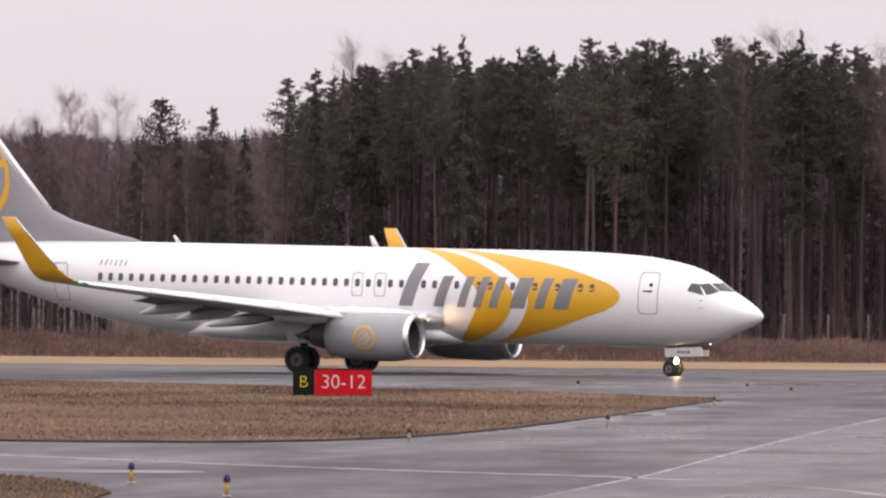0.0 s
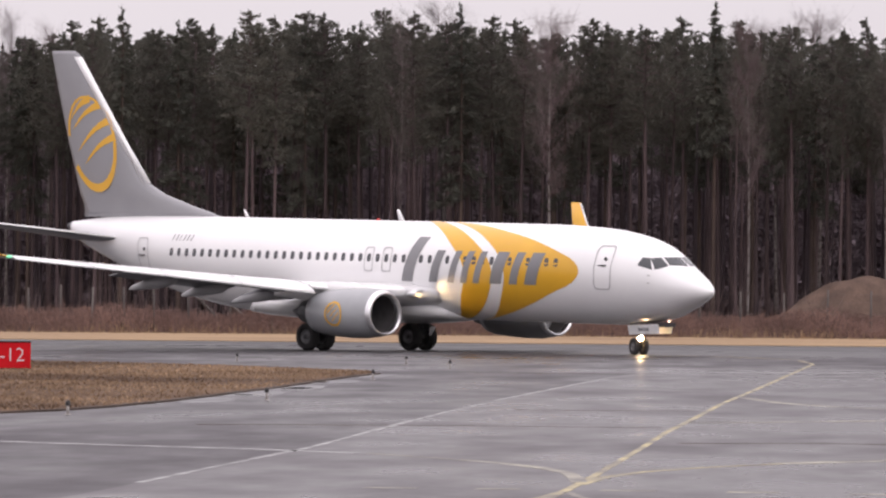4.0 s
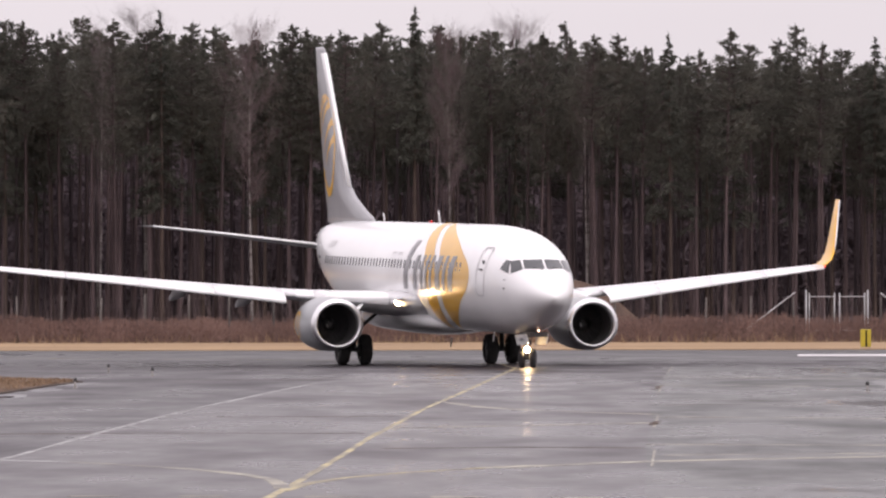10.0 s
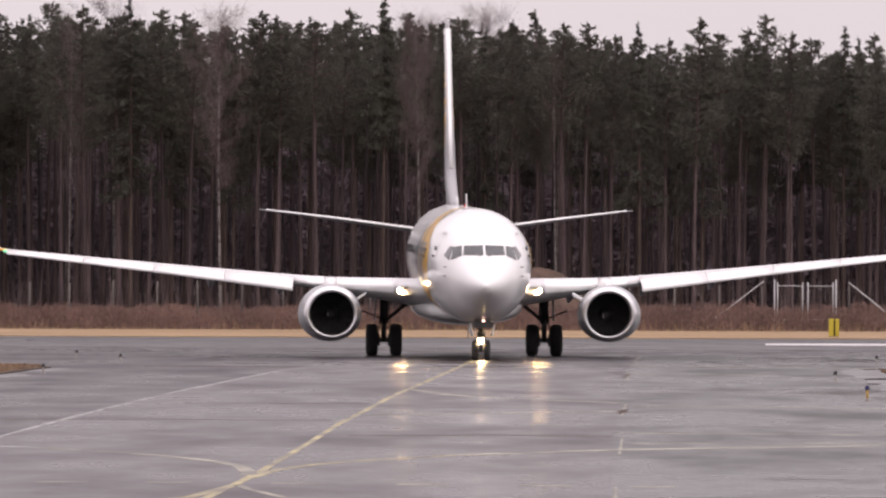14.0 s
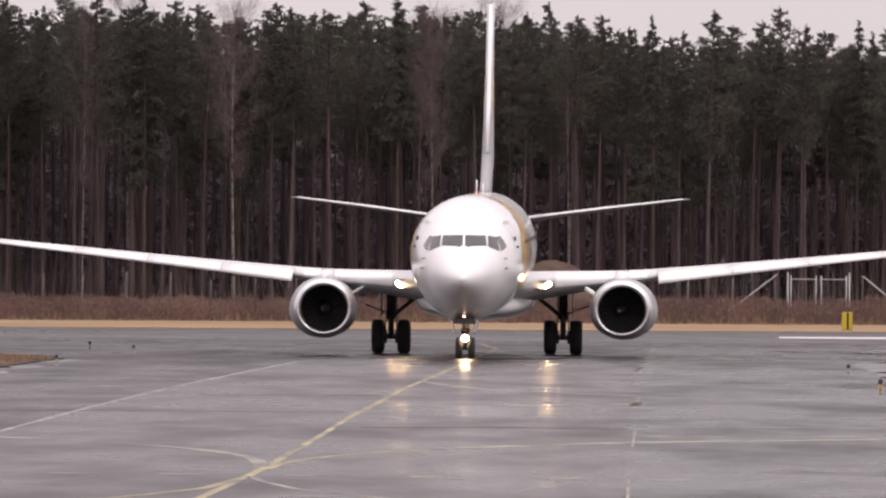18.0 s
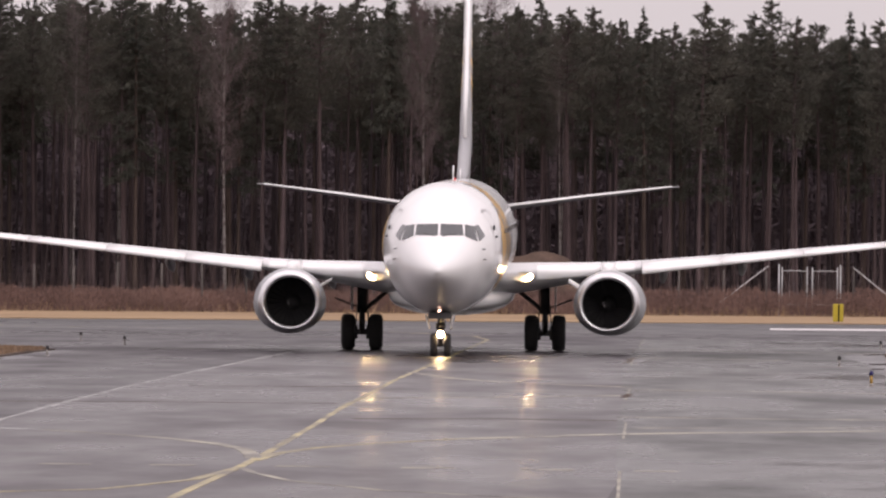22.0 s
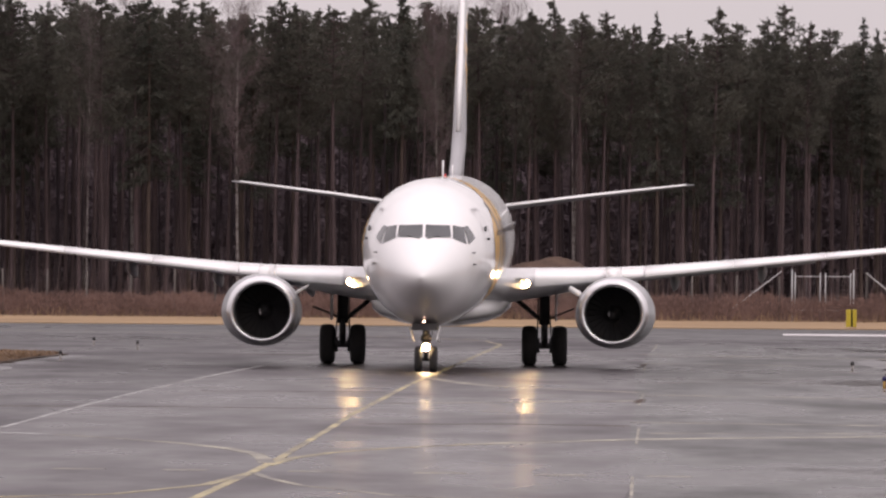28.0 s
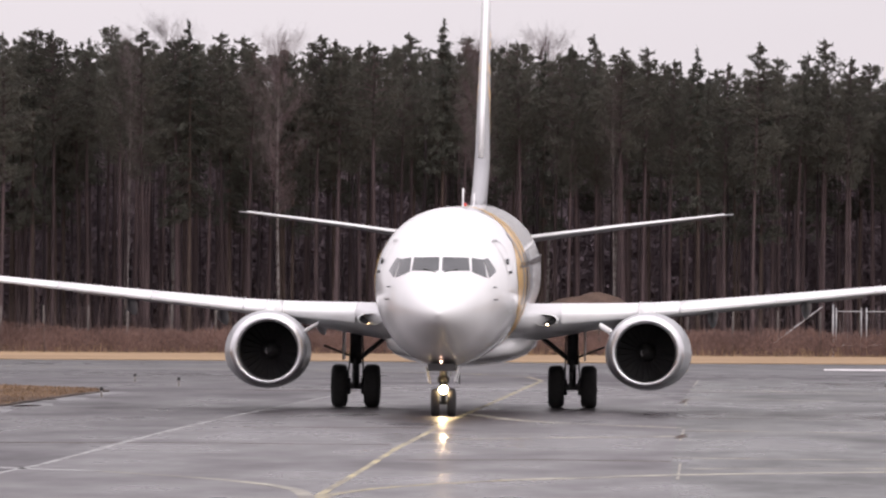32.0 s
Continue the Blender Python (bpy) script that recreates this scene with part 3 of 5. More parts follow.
SLATS = []


def build_wing(plane, flip):
    spans = [1.2, 1.9, 2.6, 3.4, 4.2, 4.83, 5.7, 7.0, 9.0, 11.0, 13.0, 15.0, 16.3]
    bm = bmesh.new()
    rings = []
    for y in spans:
        rings.append([(p[0], p[1] * flip, p[2]) for p in wing_ring(y)])
    loft(bm, rings)
    wing = plane_part("wing", bm, WINGGREY, plane, "swept light grey wing with bright leading edge")
    # bright leading edge slats; those outboard of the engine slide out and tilt about their rear edge
    for y0, y1 in ((2.65, 5.65), (5.7, 8.2), (8.205, 10.8), (10.805, 13.4), (13.405, 16.25)):
        bm = bmesh.new()
        rings = [[(p[0], p[1] * flip, p[2]) for p in wing_ring(y0 + (y1 - y0) * k / 3, 1.03, 0.015, 13)[9 if y0 < 5 else 8:14]] for k in range(4)]
        hinge = [Vector(r[0]) for r in (rings[0], rings[-1])]
        rings = [r + [(q[0], q[1], q[2] - 0.02) for q in reversed(r)] for r in rings] if y0 > 5 else rings
        loft(bm, rings, closed=y0 > 5)
        slat = plane_part("slat", bm, PAINT, wing, "white leading edge slat")
        if y0 > 5:
            for q in hinge:
                q.z -= DROOP * q.x
            SLATS.append((slat, hinge, [0.185 * wing_at(y)[1] for y in (y0, y1)], flip))
    # flaps, slightly lowered
    for y0, y1 in ((2.1, 4.0), (5.6, 10.6)):
        bm = bmesh.new()
        rings = []
        for k in range(3):
            y = y0 + (y1 - y0) * k / 2
            le, ch, z, th = wing_at(y)
            c = 0.2 * ch
            rings.append([(p[0], p[1] * flip, p[2]) for p in foil_ring(le - 0.86 * ch, c + 0.35, y, z - 0.03, 0.10, droop=0.15)])
        loft(bm, rings)
        plane_part("flap", bm, SHADEGREY, wing, "grey flap lowered a little, under-wing shade in its colour")
    # flap track fairings
    for y in (3.9, 6.55, 9.05):
        le, ch, z, th = wing_at(y)
        te = le - ch
        bm = bmesh.new()
        rings = []
        for u, r, dz in ((1.55, 0.04, -0.18), (1.1, 0.15, -0.24), (0.4, 0.19, -0.28), (-0.4, 0.16, -0.38), (-1.0, 0.10, -0.50), (-1.35, 0.03, -0.57)):
            rings.append([(te + u, y * flip + r * 0.75 * math.cos(a), z + dz + r * 1.25 * math.sin(a)) for a in [math.tau * k / 12 for k in range(12)]])
        loft(bm, rings)
        plane_part("flap_track_fairing", bm, FAIRGREY, wing, "grey canoe fairing")
    # winglet
    bm = bmesh.new()
    rings = []
    for y, z, le, ch, lean in ((16.3, 3.62, -3.22, 1.70, 0.0), (16.62, 3.68, -3.42, 1.60, 0.25), (16.90, 3.86, -3.66, 1.48, 0.6), (17.10, 4.16, -3.94, 1.34, 0.85), (17.25, 4.55, -4.26, 1.18, 1.0), (17.55, 5.45, -4.98, 0.86, 1.0), (17.80, 6.20, -5.55, 0.62, 1.0)):
        ring = []
        for p in foil_ring(le, ch, 0, 0, 0.085):
            dz = p[2]
            ring.append((p[0], (y - dz * lean) * flip, z + dz * (1 - lean * 0.75)))
        rings.append(ring)
    loft(bm, rings)
    plane_part("winglet", bm, YELLOW, wing, "yellow upturned winglet")
    bm = bmesh.new()
    loft(bm, [[(le + 0.012, (y + 0.012 * s) * flip, z) for s in (-1, 0, 1)] + [(le - 0.07, (y + 0.03 * s) * flip, z) for s in (1, -1)] for y, z, le in ((17.12, 4.2, -3.97), (17.25, 4.55, -4.25), (17.55, 5.45, -4.97), (17.79, 6.18, -5.53))])
    plane_part("winglet_edge", bm, ALU, wing, "bright metal winglet edge")
    bm = bmesh.new()
    bmesh.ops.create_uvsphere(bm, u_segments=10, v_segments=8, radius=0.075)
    bmesh.ops.scale(bm, vec=(1.8, 1.4, 0.8), verts=bm.verts)
    bmesh.ops.translate(bm, vec=(-3.27, 16.42 * flip, 3.63), verts=bm.verts)
    plane_part("position_light", bm, GREENLAMP if flip == -1 else REDLAMP, wing, "green wing tip light" if flip == -1 else "red wing tip light")
    return wing


def build_engine(plane, flip):
    yc, zc = 4.83 * flip, 1.61

    def ring(x, r, rz=None, flat=0.0, n=32, off=0.0):
        out = []
        for k in range(n):
            a = math.tau * k / n
            s = math.sin(a)
            z = (rz or r) * s
            z = z * (1 - flat) if s < 0 else z
            out.append((x, yc + flip * off + r * math.cos(a), zc + z - 0.7 * off))
        return out
    bm = bmesh.new()
    loft(bm, [ring(6.02, 0.985, 0.97, 0.10), ring(5.75, 1.06, 1.02, 0.11, off=0.02), ring(5.2, 1.11, 1.06, 0.11, off=0.06), ring(4.4, 1.10, 1.05, 0.10, off=0.07), ring(3.5, 1.0, 0.98, 0.05, off=0.04), ring(2.7, 0.88, 0.88), ring(2.35, 0.80, 0.80), ring(2.36, 0.76, 0.76), ring(3.2, 0.74, 0.74)], caps=False)
    cowl = plane_part("engine_cowl", bm, COWL, plane, "grey engine nacelle with bright intake lip")
    bm = bmesh.new()
    loft(bm, [ring(6.02, 0.985, 0.97, 0.10), ring(6.12, 0.955, 0.935, 0.08), ring(6.185, 0.905, 0.885, 0.05), ring(6.215, 0.85, 0.83, 0.04), ring(6.195, 0.795, 0.78, 0.02), ring(6.12, 0.765, 0.755, 0.01), ring(5.95, 0.75, 0.745)], caps=False)
    plane_part("intake_lip", bm, ALU, cowl, "polished metal intake lip")
    bm = bmesh.new()
    loft(bm, [ring(5.96, 0.75, 0.745), ring(5.6, 0.755, 0.755), ring(4.5, 0.785, 0.785), ring(4.45, 0.2, 0.2)], caps=False)
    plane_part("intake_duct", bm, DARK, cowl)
    # fan of 24 twisted blades
    bm = bmesh.new()
    loft(bm, [[(-q * w * math.cos(tw) + 0.004 * e, -q * w * math.sin(tw), r) for q, e in ((-1, 0), (0, 1), (1, 0), (0, -1))] for r, tw, w in ((0.24, 0.5, 0.055), (0.5, 0.85, 0.075), (0.76, 1.1, 0.09))])
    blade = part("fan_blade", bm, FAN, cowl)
    for k in range(24):
        ob = blade if k == 0 else new("fan_blade", blade.data)
        ob.parent = cowl
        ob.matrix_basis = pose(4.62, yc, zc - DROOP * 4.62, 15 * k)
    bm = bmesh.new()
    loft(bm, [ring(4.55, 0.25, n=16), ring(4.7, 0.2, n=16), ring(4.86, 0.11, n=16), ring(4.95, 0.02, n=16)])
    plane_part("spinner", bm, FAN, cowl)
    bm = bmesh.new()
    loft(bm, [[(4.70 + 0.0 * k, yc + (0.03 + 0.10 * k / 8 + w) * math.cos(k * 0.5), zc + (0.03 + 0.10 * k / 8 + w) * math.sin(k * 0.5)) for w in (0.0, 0.03)] for k in range(9)], closed=False)
    bmesh.ops.translate(bm, vec=(0.14, 0, 0), verts=bm.verts)
    plane_part("spinner_mark", bm, SIGNWHITE, cowl)
    bm = bmesh.new()
    loft(bm, [ring(3.0, 0.60), ring(2.2, 0.58), ring(1.5, 0.44), ring(1.48, 0.40), ring(1.9, 0.36)], caps=False)
    loft(bm, [ring(1.9, 0.30), ring(1.2, 0.22), ring(0.75, 0.03)])
    plane_part("exhaust_nozzle", bm, STEEL, cowl)
    # pylon
    bm = bmesh.new()
    loft(bm, [[(x, yc + 0.27 * s * w, z) for s, z in ((-1, z0), (1, z0), (0.8, z1), (-0.8, z1))] for x, w, z0, z1 in ((5.2, 0.3, 2.48, 2.66), (4.5, 0.85, 2.4, 2.80), (3.3, 1.0, 2.3, 2.86), (1.6, 1.0, 2.1, 2.6), (-0.3, 0.3, 2.2, 2.4))])
    plane_part("pylon", bm, PAINT, cowl)
    # strake on the inboard side of the cowl
    bm = bmesh.new()
    a = radians(30)
    ca, sa = -flip * math.cos(a), math.sin(a)
    loft(bm, [[(x, yc + ca * r + sa * 0.055 * s, zc + sa * r * 0.97 + 0.065 * s) for s, r in ((-1, 1.03), (1, 1.03), (1, r1), (-1, r1))] for x, r1 in ((5.45, 1.08), (4.9, 1.40), (4.5, 1.40))])
    plane_part("strake", bm, PAINT, cowl, "white cowl strake")
    # yellow ring emblem on the outboard side
    def on_cowl(u, v):
        x = 4.35 + u
        r = 1.085 - 0.012 * max(0, 4.4 - x) ** 2 - 0.05 * max(0, 4.4 - x)
        s = max(-0.95, min(0.95, v / 1.04))
        return (x, yc + flip * (r * math.sqrt(1 - s * s) + 0.095), zc - 0.045 + (v if v > 0 else v * 0.92))
    bm = bmesh.new()
    loft(bm, [[on_cowl(r * 0.52 * math.cos(a), r * 0.52 * math.sin(a)) for a in [math.tau * k / 28 for k in range(28)]] for r in (1.0, 0.84)], caps=False)
    for k in (-1, 0, 1):
        y0 = k * 0.22
        loft(bm, [[on_cowl(u - y0 * 0.7 - 0.05, u * 0.9 + y0 * 0.7 + w) for w in (-0.035, 0.035)] for u in [-0.12 + 0.1 * j - 0.03 * abs(k) for j in range(5)]], closed=False)
    plane_part("emblem", bm, YELLOW, cowl, "yellow ring emblem")


def build_tail(plane):
    # fin with dorsal fillet: leading edge, trailing edge at each height
    bm = bmesh.new()
    rings = []
    for z, le, te, th in ((5.20, -8.6, -17.65, 0.045), (5.46, -9.4, -17.62, 0.052), (5.75, -10.7, -17.7, 0.06), (6.2, -12.4, -17.95, 0.08), (6.65, -13.45, -18.1, 0.092), (8.5, -15.08, -18.76, 0.095), (10.5, -16.73, -19.38, 0.095), (12.12, -18.06, -19.82, 0.09), (12.26, -18.36, -19.84, 0.05)):
        ring = foil_ring(le, le - te, 0, 0, th, up=1.0, low=1.0)
        rings.append([(p[0], p[2], z) for p in ring])
    loft(bm, rings)
    fin = plane_part("fin", bm, GREY, plane, "grey vertical fin with yellow emblem")
    bm = bmesh.new()
    loft(bm, [[(le + 0.04, 0.03 * s, z) for s in (-1, 1)] + [(le - 0.3, 0.135 * s, z) for s in (1, -1)] for z, le in ((6.65, -13.45), (8.5, -15.08), (10.5, -16.73), (12.0, -17.96))])
    plane_part("fin_edge", bm, PAINT, fin, "bright white fin edge")
    # emblem: open ring with five slanted bars on each side
    def on_fin(u, v):
        x, z = -17.05 + u - 0.24 * v, 8.30 + v
        t = lerp_table([(6.65, -13.45, -18.1), (8.5, -15.08, -18.76), (10.5, -16.73, -19.38), (12.0, -17.96, -19.79)], z)
        ch = t[0] - t[1]
        x = max(x, t[1] + 0.03)
        w = min(1.0, max(0.0, (t[0] - x) / ch))
        y = 0.095 * 5 * ch * (0.2969 * math.sqrt(w) - 0.126 * w - 0.3516 * w**2 + 0.2843 * w**3 - 0.1015 * w**4)
        return x, y + 0.008, z
    for flip in (1, -1):
        bm = bmesh.new()
        sweep = [radians(-150 + 320 * k / 48) for k in range(49)]
        loft(bm, [[(p[0], p[1] * flip, p[2]) for p in [on_fin(1.6 * q * math.cos(a), 2.05 * q * math.sin(a)) for a in sweep for q in [1.0 if r else 0.885 + 0.06 * math.sin(a)]]] for r in (1, 0)], closed=False)
        # four bars, broad at the ring and running out to a point
        for u0, v0, u1, v1 in ((0.30, 1.92, -1.21, 1.04), (0.87, 1.68, -1.15, 0.61), (1.30, 1.0, -1.0, -0.32), (1.54, 0.32, -0.66, -0.88)):
            rows = []
            for j in range(10):
                w = j / 9
                half = 0.16 * (1 - w) ** 0.7 + 0.008
                u, v = u0 + (u1 - u0) * w, v0 + (v1 - v0) * w + 0.16 * math.sin(math.pi * w)
                rows.append([(p[0], p[1] * flip, p[2]) for p in (on_fin(u, v - half), on_fin(u, v + half))])
            loft(bm, rows, closed=False)
        plane_part("emblem", bm, YELLOW, fin, "yellow open ring with slanted bars")
    for flip in (1, -1):
        bm = bmesh.new()
        loft(bm, [[(p[0], p[1] * flip, p[2]) for p in foil_ring(le, ch, y, z, th, up=0.6, low=0.85)] for y, le, ch, z, th in ((0.35, -13.75, 4.3, 4.24, 0.078), (1.0, -14.2, 4.0, 4.32, 0.078), (4.0, -16.45, 2.75, 4.70, 0.072), (6.9, -18.6, 1.5, 5.04, 0.065), (7.17, -18.95, 0.95, 5.06, 0.05))])
        # the shade of the underside is in the colour all over
        stab = plane_part("tailplane", bm, SHADEGREY, plane, "grey tailplane with underside shade in its colour")
        bm = bmesh.new()
        loft(bm, [[(le + 0.02, y * flip, z + 0.01 * s) for s in (-1, 1)] + [(le - 0.16, y * flip, z + 0.085 * s * q) for s in (1, -1)] for y, le, z, q in ((1.0, -14.2, 4.345, 0.85), (4.0, -16.45, 4.72, 0.75), (6.9, -18.6, 5.05, 0.5))])
        plane_part("tailplane_edge", bm, PAINT, stab, "bright white leading edge")


def wheel_mesh(name, r, w, parent):
    """Tyre and rim turning about y, in one mesh."""
    bm = bmesh.new()
    prof = [(-0.32, 0.52), (-0.5, 0.62), (-0.5, 0.80), (-0.42, 0.93), (-0.25, 0.99), (0.0, 1.0), (0.25, 0.99), (0.42, 0.93), (0.5, 0.80), (0.5, 0.62), (0.32, 0.52)]
    loft(bm, [[(r * q * math.cos(a), u * w, r * q * math.sin(a)) for u, q in prof] for a in [math.tau * k / 28 for k in range(29)]], closed=False)
    tyre_faces = len(bm.faces)
    for s in (-1, 1):
        rim = [[(r * q * math.cos(a), s * u * w, r * q * math.sin(a)) for a in [math.tau * k / 20 for k in range(20)]] for u, q in ((0.34, 0.56), (0.30, 0.50), (0.16, 0.44), (0.16, 0.24), (0.36, 0.20))]
        loft(bm, rim, caps=False)
        bm.faces.new([bm.verts.new(p) for p in rim[-1]])
        for k in range(7):
            a = math.tau * k / 7
            tube(bm, (r * 0.36 * math.cos(a), s * 0.14 * w, r * 0.36 * math.sin(a)), (r * 0.36 * math.cos(a), s * 0.19 * w, r * 0.36 * math.sin(a)), r * 0.06, n=8)
    bm.faces.ensure_lookup_table()
    for k, f in enumerate(bm.faces):
        f.material_index = 0 if k < tyre_faces else 1
    bmesh.ops.remove_doubles(bm, verts=bm.verts, dist=0.0005)
    return part(name, bm, TYRE, parent, "black tyre on grey metal rim", True, (RIM,))


WHEELS = []


def build_gear(plane):
    for flip in (1, -1):
        y = 2.86 * flip
        bm = bmesh.new()
        tube(bm, (0.02, y, 1.15), (0.08, y, 2.45), 0.155, n=14)
        strut = part("main_gear", bm, STEEL, plane, "dark steel main landing gear leg", True)

        def piece(name, a, b, r, n=10):
            bm = bmesh.new()
            tube(bm, a, b, r, n=n)
            return part(name, bm, STEEL, strut, "", True)
        piece("piston", (0, y, 0.50), (0.02, y, 1.25), 0.10)
        piece("axle", (0, y - 0.62, 0.56), (0, y + 0.62, 0.56), 0.09)
        piece("side_brace", (0.03, y, 1.2), (0.05, y - 1.1 * flip, 2.1), 0.065)
        piece("torque_link", (0.2, y, 1.28), (0.30, y, 0.95), 0.05)
        piece("torque_link", (0.30, y, 0.95), (0.10, y, 0.62), 0.05)
        piece("hydraulic_line", (0.16, y - 0.2 * flip, 0.75), (0.18, y - 0.18 * flip, 1.9), 0.022)
        piece("hydraulic_line", (0.12, y + 0.2 * flip, 0.7), (0.16, y + 0.14 * flip, 1.5), 0.02)
        piece("door_link", (0.1, y + 0.15 * flip, 1.35), (0.1, y + 0.85 * flip, 1.62), 0.028)
        for s in (-0.2, 0.2):
            piece("brake", (0, y + s - 0.06, 0.56), (0, y + s + 0.06, 0.56), 0.22, 16)
        bm = bmesh.new()
        box(bm, -0.55, 0.5, -0.02, 0.02, 1.25, 2.1, 0.01)
        bmesh.ops.transform(bm, matrix=Matrix.Translation((0, y + 0.32 * flip, 0)), verts=bm.verts)
        part("gear_door", bm, WINGGREY, strut, "grey gear door")
        for s in (-0.43, 0.43):
            w = wheel_mesh("wheel", 0.565, 0.42, strut)
            w.matrix_basis = pose(0, y + s, 0.565)
            WHEELS.append((w, 0.565, (0, y + s, 0.565)))
    # nose gear, in its own space so that it can steer
    bm = bmesh.new()
    tube(bm, (0.0, 0, 0.72), (-0.06, 0, 1.75), 0.095, n=14)
    leg = part("nose_gear", bm, STEEL, plane, "dark steel nose landing gear leg", True)
    for name, a, b, r in (("piston", (0, 0, 0.3), (0, 0, 0.8), 0.06), ("axle", (0, -0.28, 0.345), (0, 0.28, 0.345), 0.05), ("torque_link", (-0.1, 0, 0.92), (-0.2, 0, 0.66), 0.03),
                          ("torque_link", (-0.2, 0, 0.66), (-0.03, 0, 0.4), 0.03), ("drag_brace", (0.0, 0, 0.95), (0.62, 0, 1.55), 0.045), ("steering_collar", (0, 0, 0.82), (0, 0, 0.98), 0.14)):
        bm = bmesh.new()
        tube(bm, a, b, r)
        part(name, bm, STEEL, leg, "", True)
    leg.matrix_basis = pose(15.6, 0, 0)
    for s in (-0.2, 0.2):
        w = wheel_mesh("wheel", 0.345, 0.2, leg)
        w.matrix_basis = pose(0, s, 0.345)
        WHEELS.append((w, 0.345, (0, s, 0.345)))
    bm = bmesh.new()
    tube(bm, (0.06, 0, 0.66), (0.17, 0, 0.66), 0.09, 0.125, 16)
    part("taxi_lamp_housing", bm, STEEL, leg, "", True)
    bm = bmesh.new()
    tube(bm, (0.172, 0, 0.66), (0.185, 0, 0.659), 0.095, 0.085, 24)
    part("taxi_lamp", bm, TAXILAMP, leg, "lit warm white taxi lamp")
    for s in (-1, 1):
        bm = bmesh.new()
        box(bm, -0.82, 0.86, -0.018, 0.018, -0.19, 0.19, 0.012)
        bmesh.ops.transform(bm, matrix=pose(16.2, 0.36 * s, 1.02, -14 * s, -2, 0), verts=bm.verts)
        d = part("nose_gear_door", bm, PAINT, plane, "white nose gear door with small marking")
        for k in range(4):
            bm = bmesh.new()
            box(bm, -0.055, 0.055, -0.004, 0.004, -0.06, 0.06)
            bmesh.ops.transform(bm, matrix=pose(16.0 + 0.15 * k, 0.36 * s + 0.022 * s, 1.02, -14 * s, -2, 0), verts=bm.verts)
            part("marking_bar", bm, LETTER, d)
    # solid dark box under the nose stands in for shade in the bay
    bm = bmesh.new()
    box(bm, 15.4, 17.3, -0.32, 0.32, 1.12, 1.30)
    part("nose_bay_shade", bm, DARK, plane, "closed dark box standing for the wheel bay's shade")
    bm = bmesh.new()
    tube(bm, (17.2, 0, 1.35), (17.26, 0, 1.35), 0.03, 0.027)
    bm.normal_update()
    for f in bm.faces:
        f.material_index = 0 if f.normal.x > 0.9 else 1
    part("marker_lamp", bm, SMALLLAMP, plane, "small lit lamp under the nose", False, (STEEL,))
    return leg


LANDING = []


def build_landing_lamps(plane):
    for flip in (1, -1):
        bm = bmesh.new()
        def shell(rows):
            return [[(x, 2.24 * flip + 0.34 * math.cos(a) * q, 2.42 + 0.17 * math.sin(a) * q) for a in [math.tau * k / 20 for k in range(20)]] for x, q in rows]
        loft(bm, shell(((4.7, 1.05), (5.2, 1.0), (5.52, 0.92), (5.54, 0.88), (5.52, 0.86))), caps=False)
        house = plane_part("lamp_housing", bm, PAINT, plane, "white wing root lamp housing")
        bm = bmesh.new()
        loft(bm, shell(((5.52, 0.86), (5.3, 0.85), (5.0, 0.8), (4.98, 0.1))), caps=False)
        plane_part("lamp_well", bm, DARK, house, "dark lamp well")
        for dy in (-0.15, 0.15):
            bm = bmesh.new()
            tube(bm, (-0.05, 0, 0), (0.0, 0, 0), 0.11, 0.145, 16)
            bm.normal_update()
            for f in bm.faces:
                f.material_index = 0 if f.normal.x > 0.9 else 1
            lamp = part("landing_lamp", bm, LAMP, house, "round warm white landing lamp", False, (STEEL,))
            at = (5.18, (2.24 + dy) * flip, 2.42 - DROOP * 5.3)
            lamp.matrix_basis = pose(*at)
            LANDING.append((lamp, at))


airliner = tagged(new("airliner"), "white twin-jet airliner with yellow swooshes and grey fin on tarmac", "airliner")
build_fuselage(airliner)
for wing_side in (1, -1):
    build_wing(airliner, wing_side)
    build_engine(airliner, wing_side)
build_tail(airliner)
NOSE_GEAR = build_gear(airliner)
build_landing_lamps(airliner)
# ---------------------------------------------------------------- ground, tarmac, lines
def sheet(name, pts, z, material, label, category, kind="structure", parent=None):
    """A flat slab with a small edge, outline in metres."""
    bm = bmesh.new()
    top = [bm.verts.new((x, y, z)) for x, y in pts]
    low = [bm.verts.new((x, y, z - 0.06)) for x, y in pts]
    bm.faces.new(top)
    for k in range(len(pts)):
        j = (k + 1) % len(pts)
        bm.faces.new((top[k], top[j], low[j], low[k]))
    return tagged(part(name, bm, material, parent, label), "", category, "", kind)


def round_off(pts, times=2):
    for _ in range(times):
        out = []
        for a, b in zip(pts, pts[1:] + pts[:1]):
            out += [(a[0] * 0.75 + b[0] * 0.25, a[1] * 0.75 + b[1] * 0.25), (a[0] * 0.25 + b[0] * 0.75, a[1] * 0.25 + b[1] * 0.75)]
        pts = out
    return pts


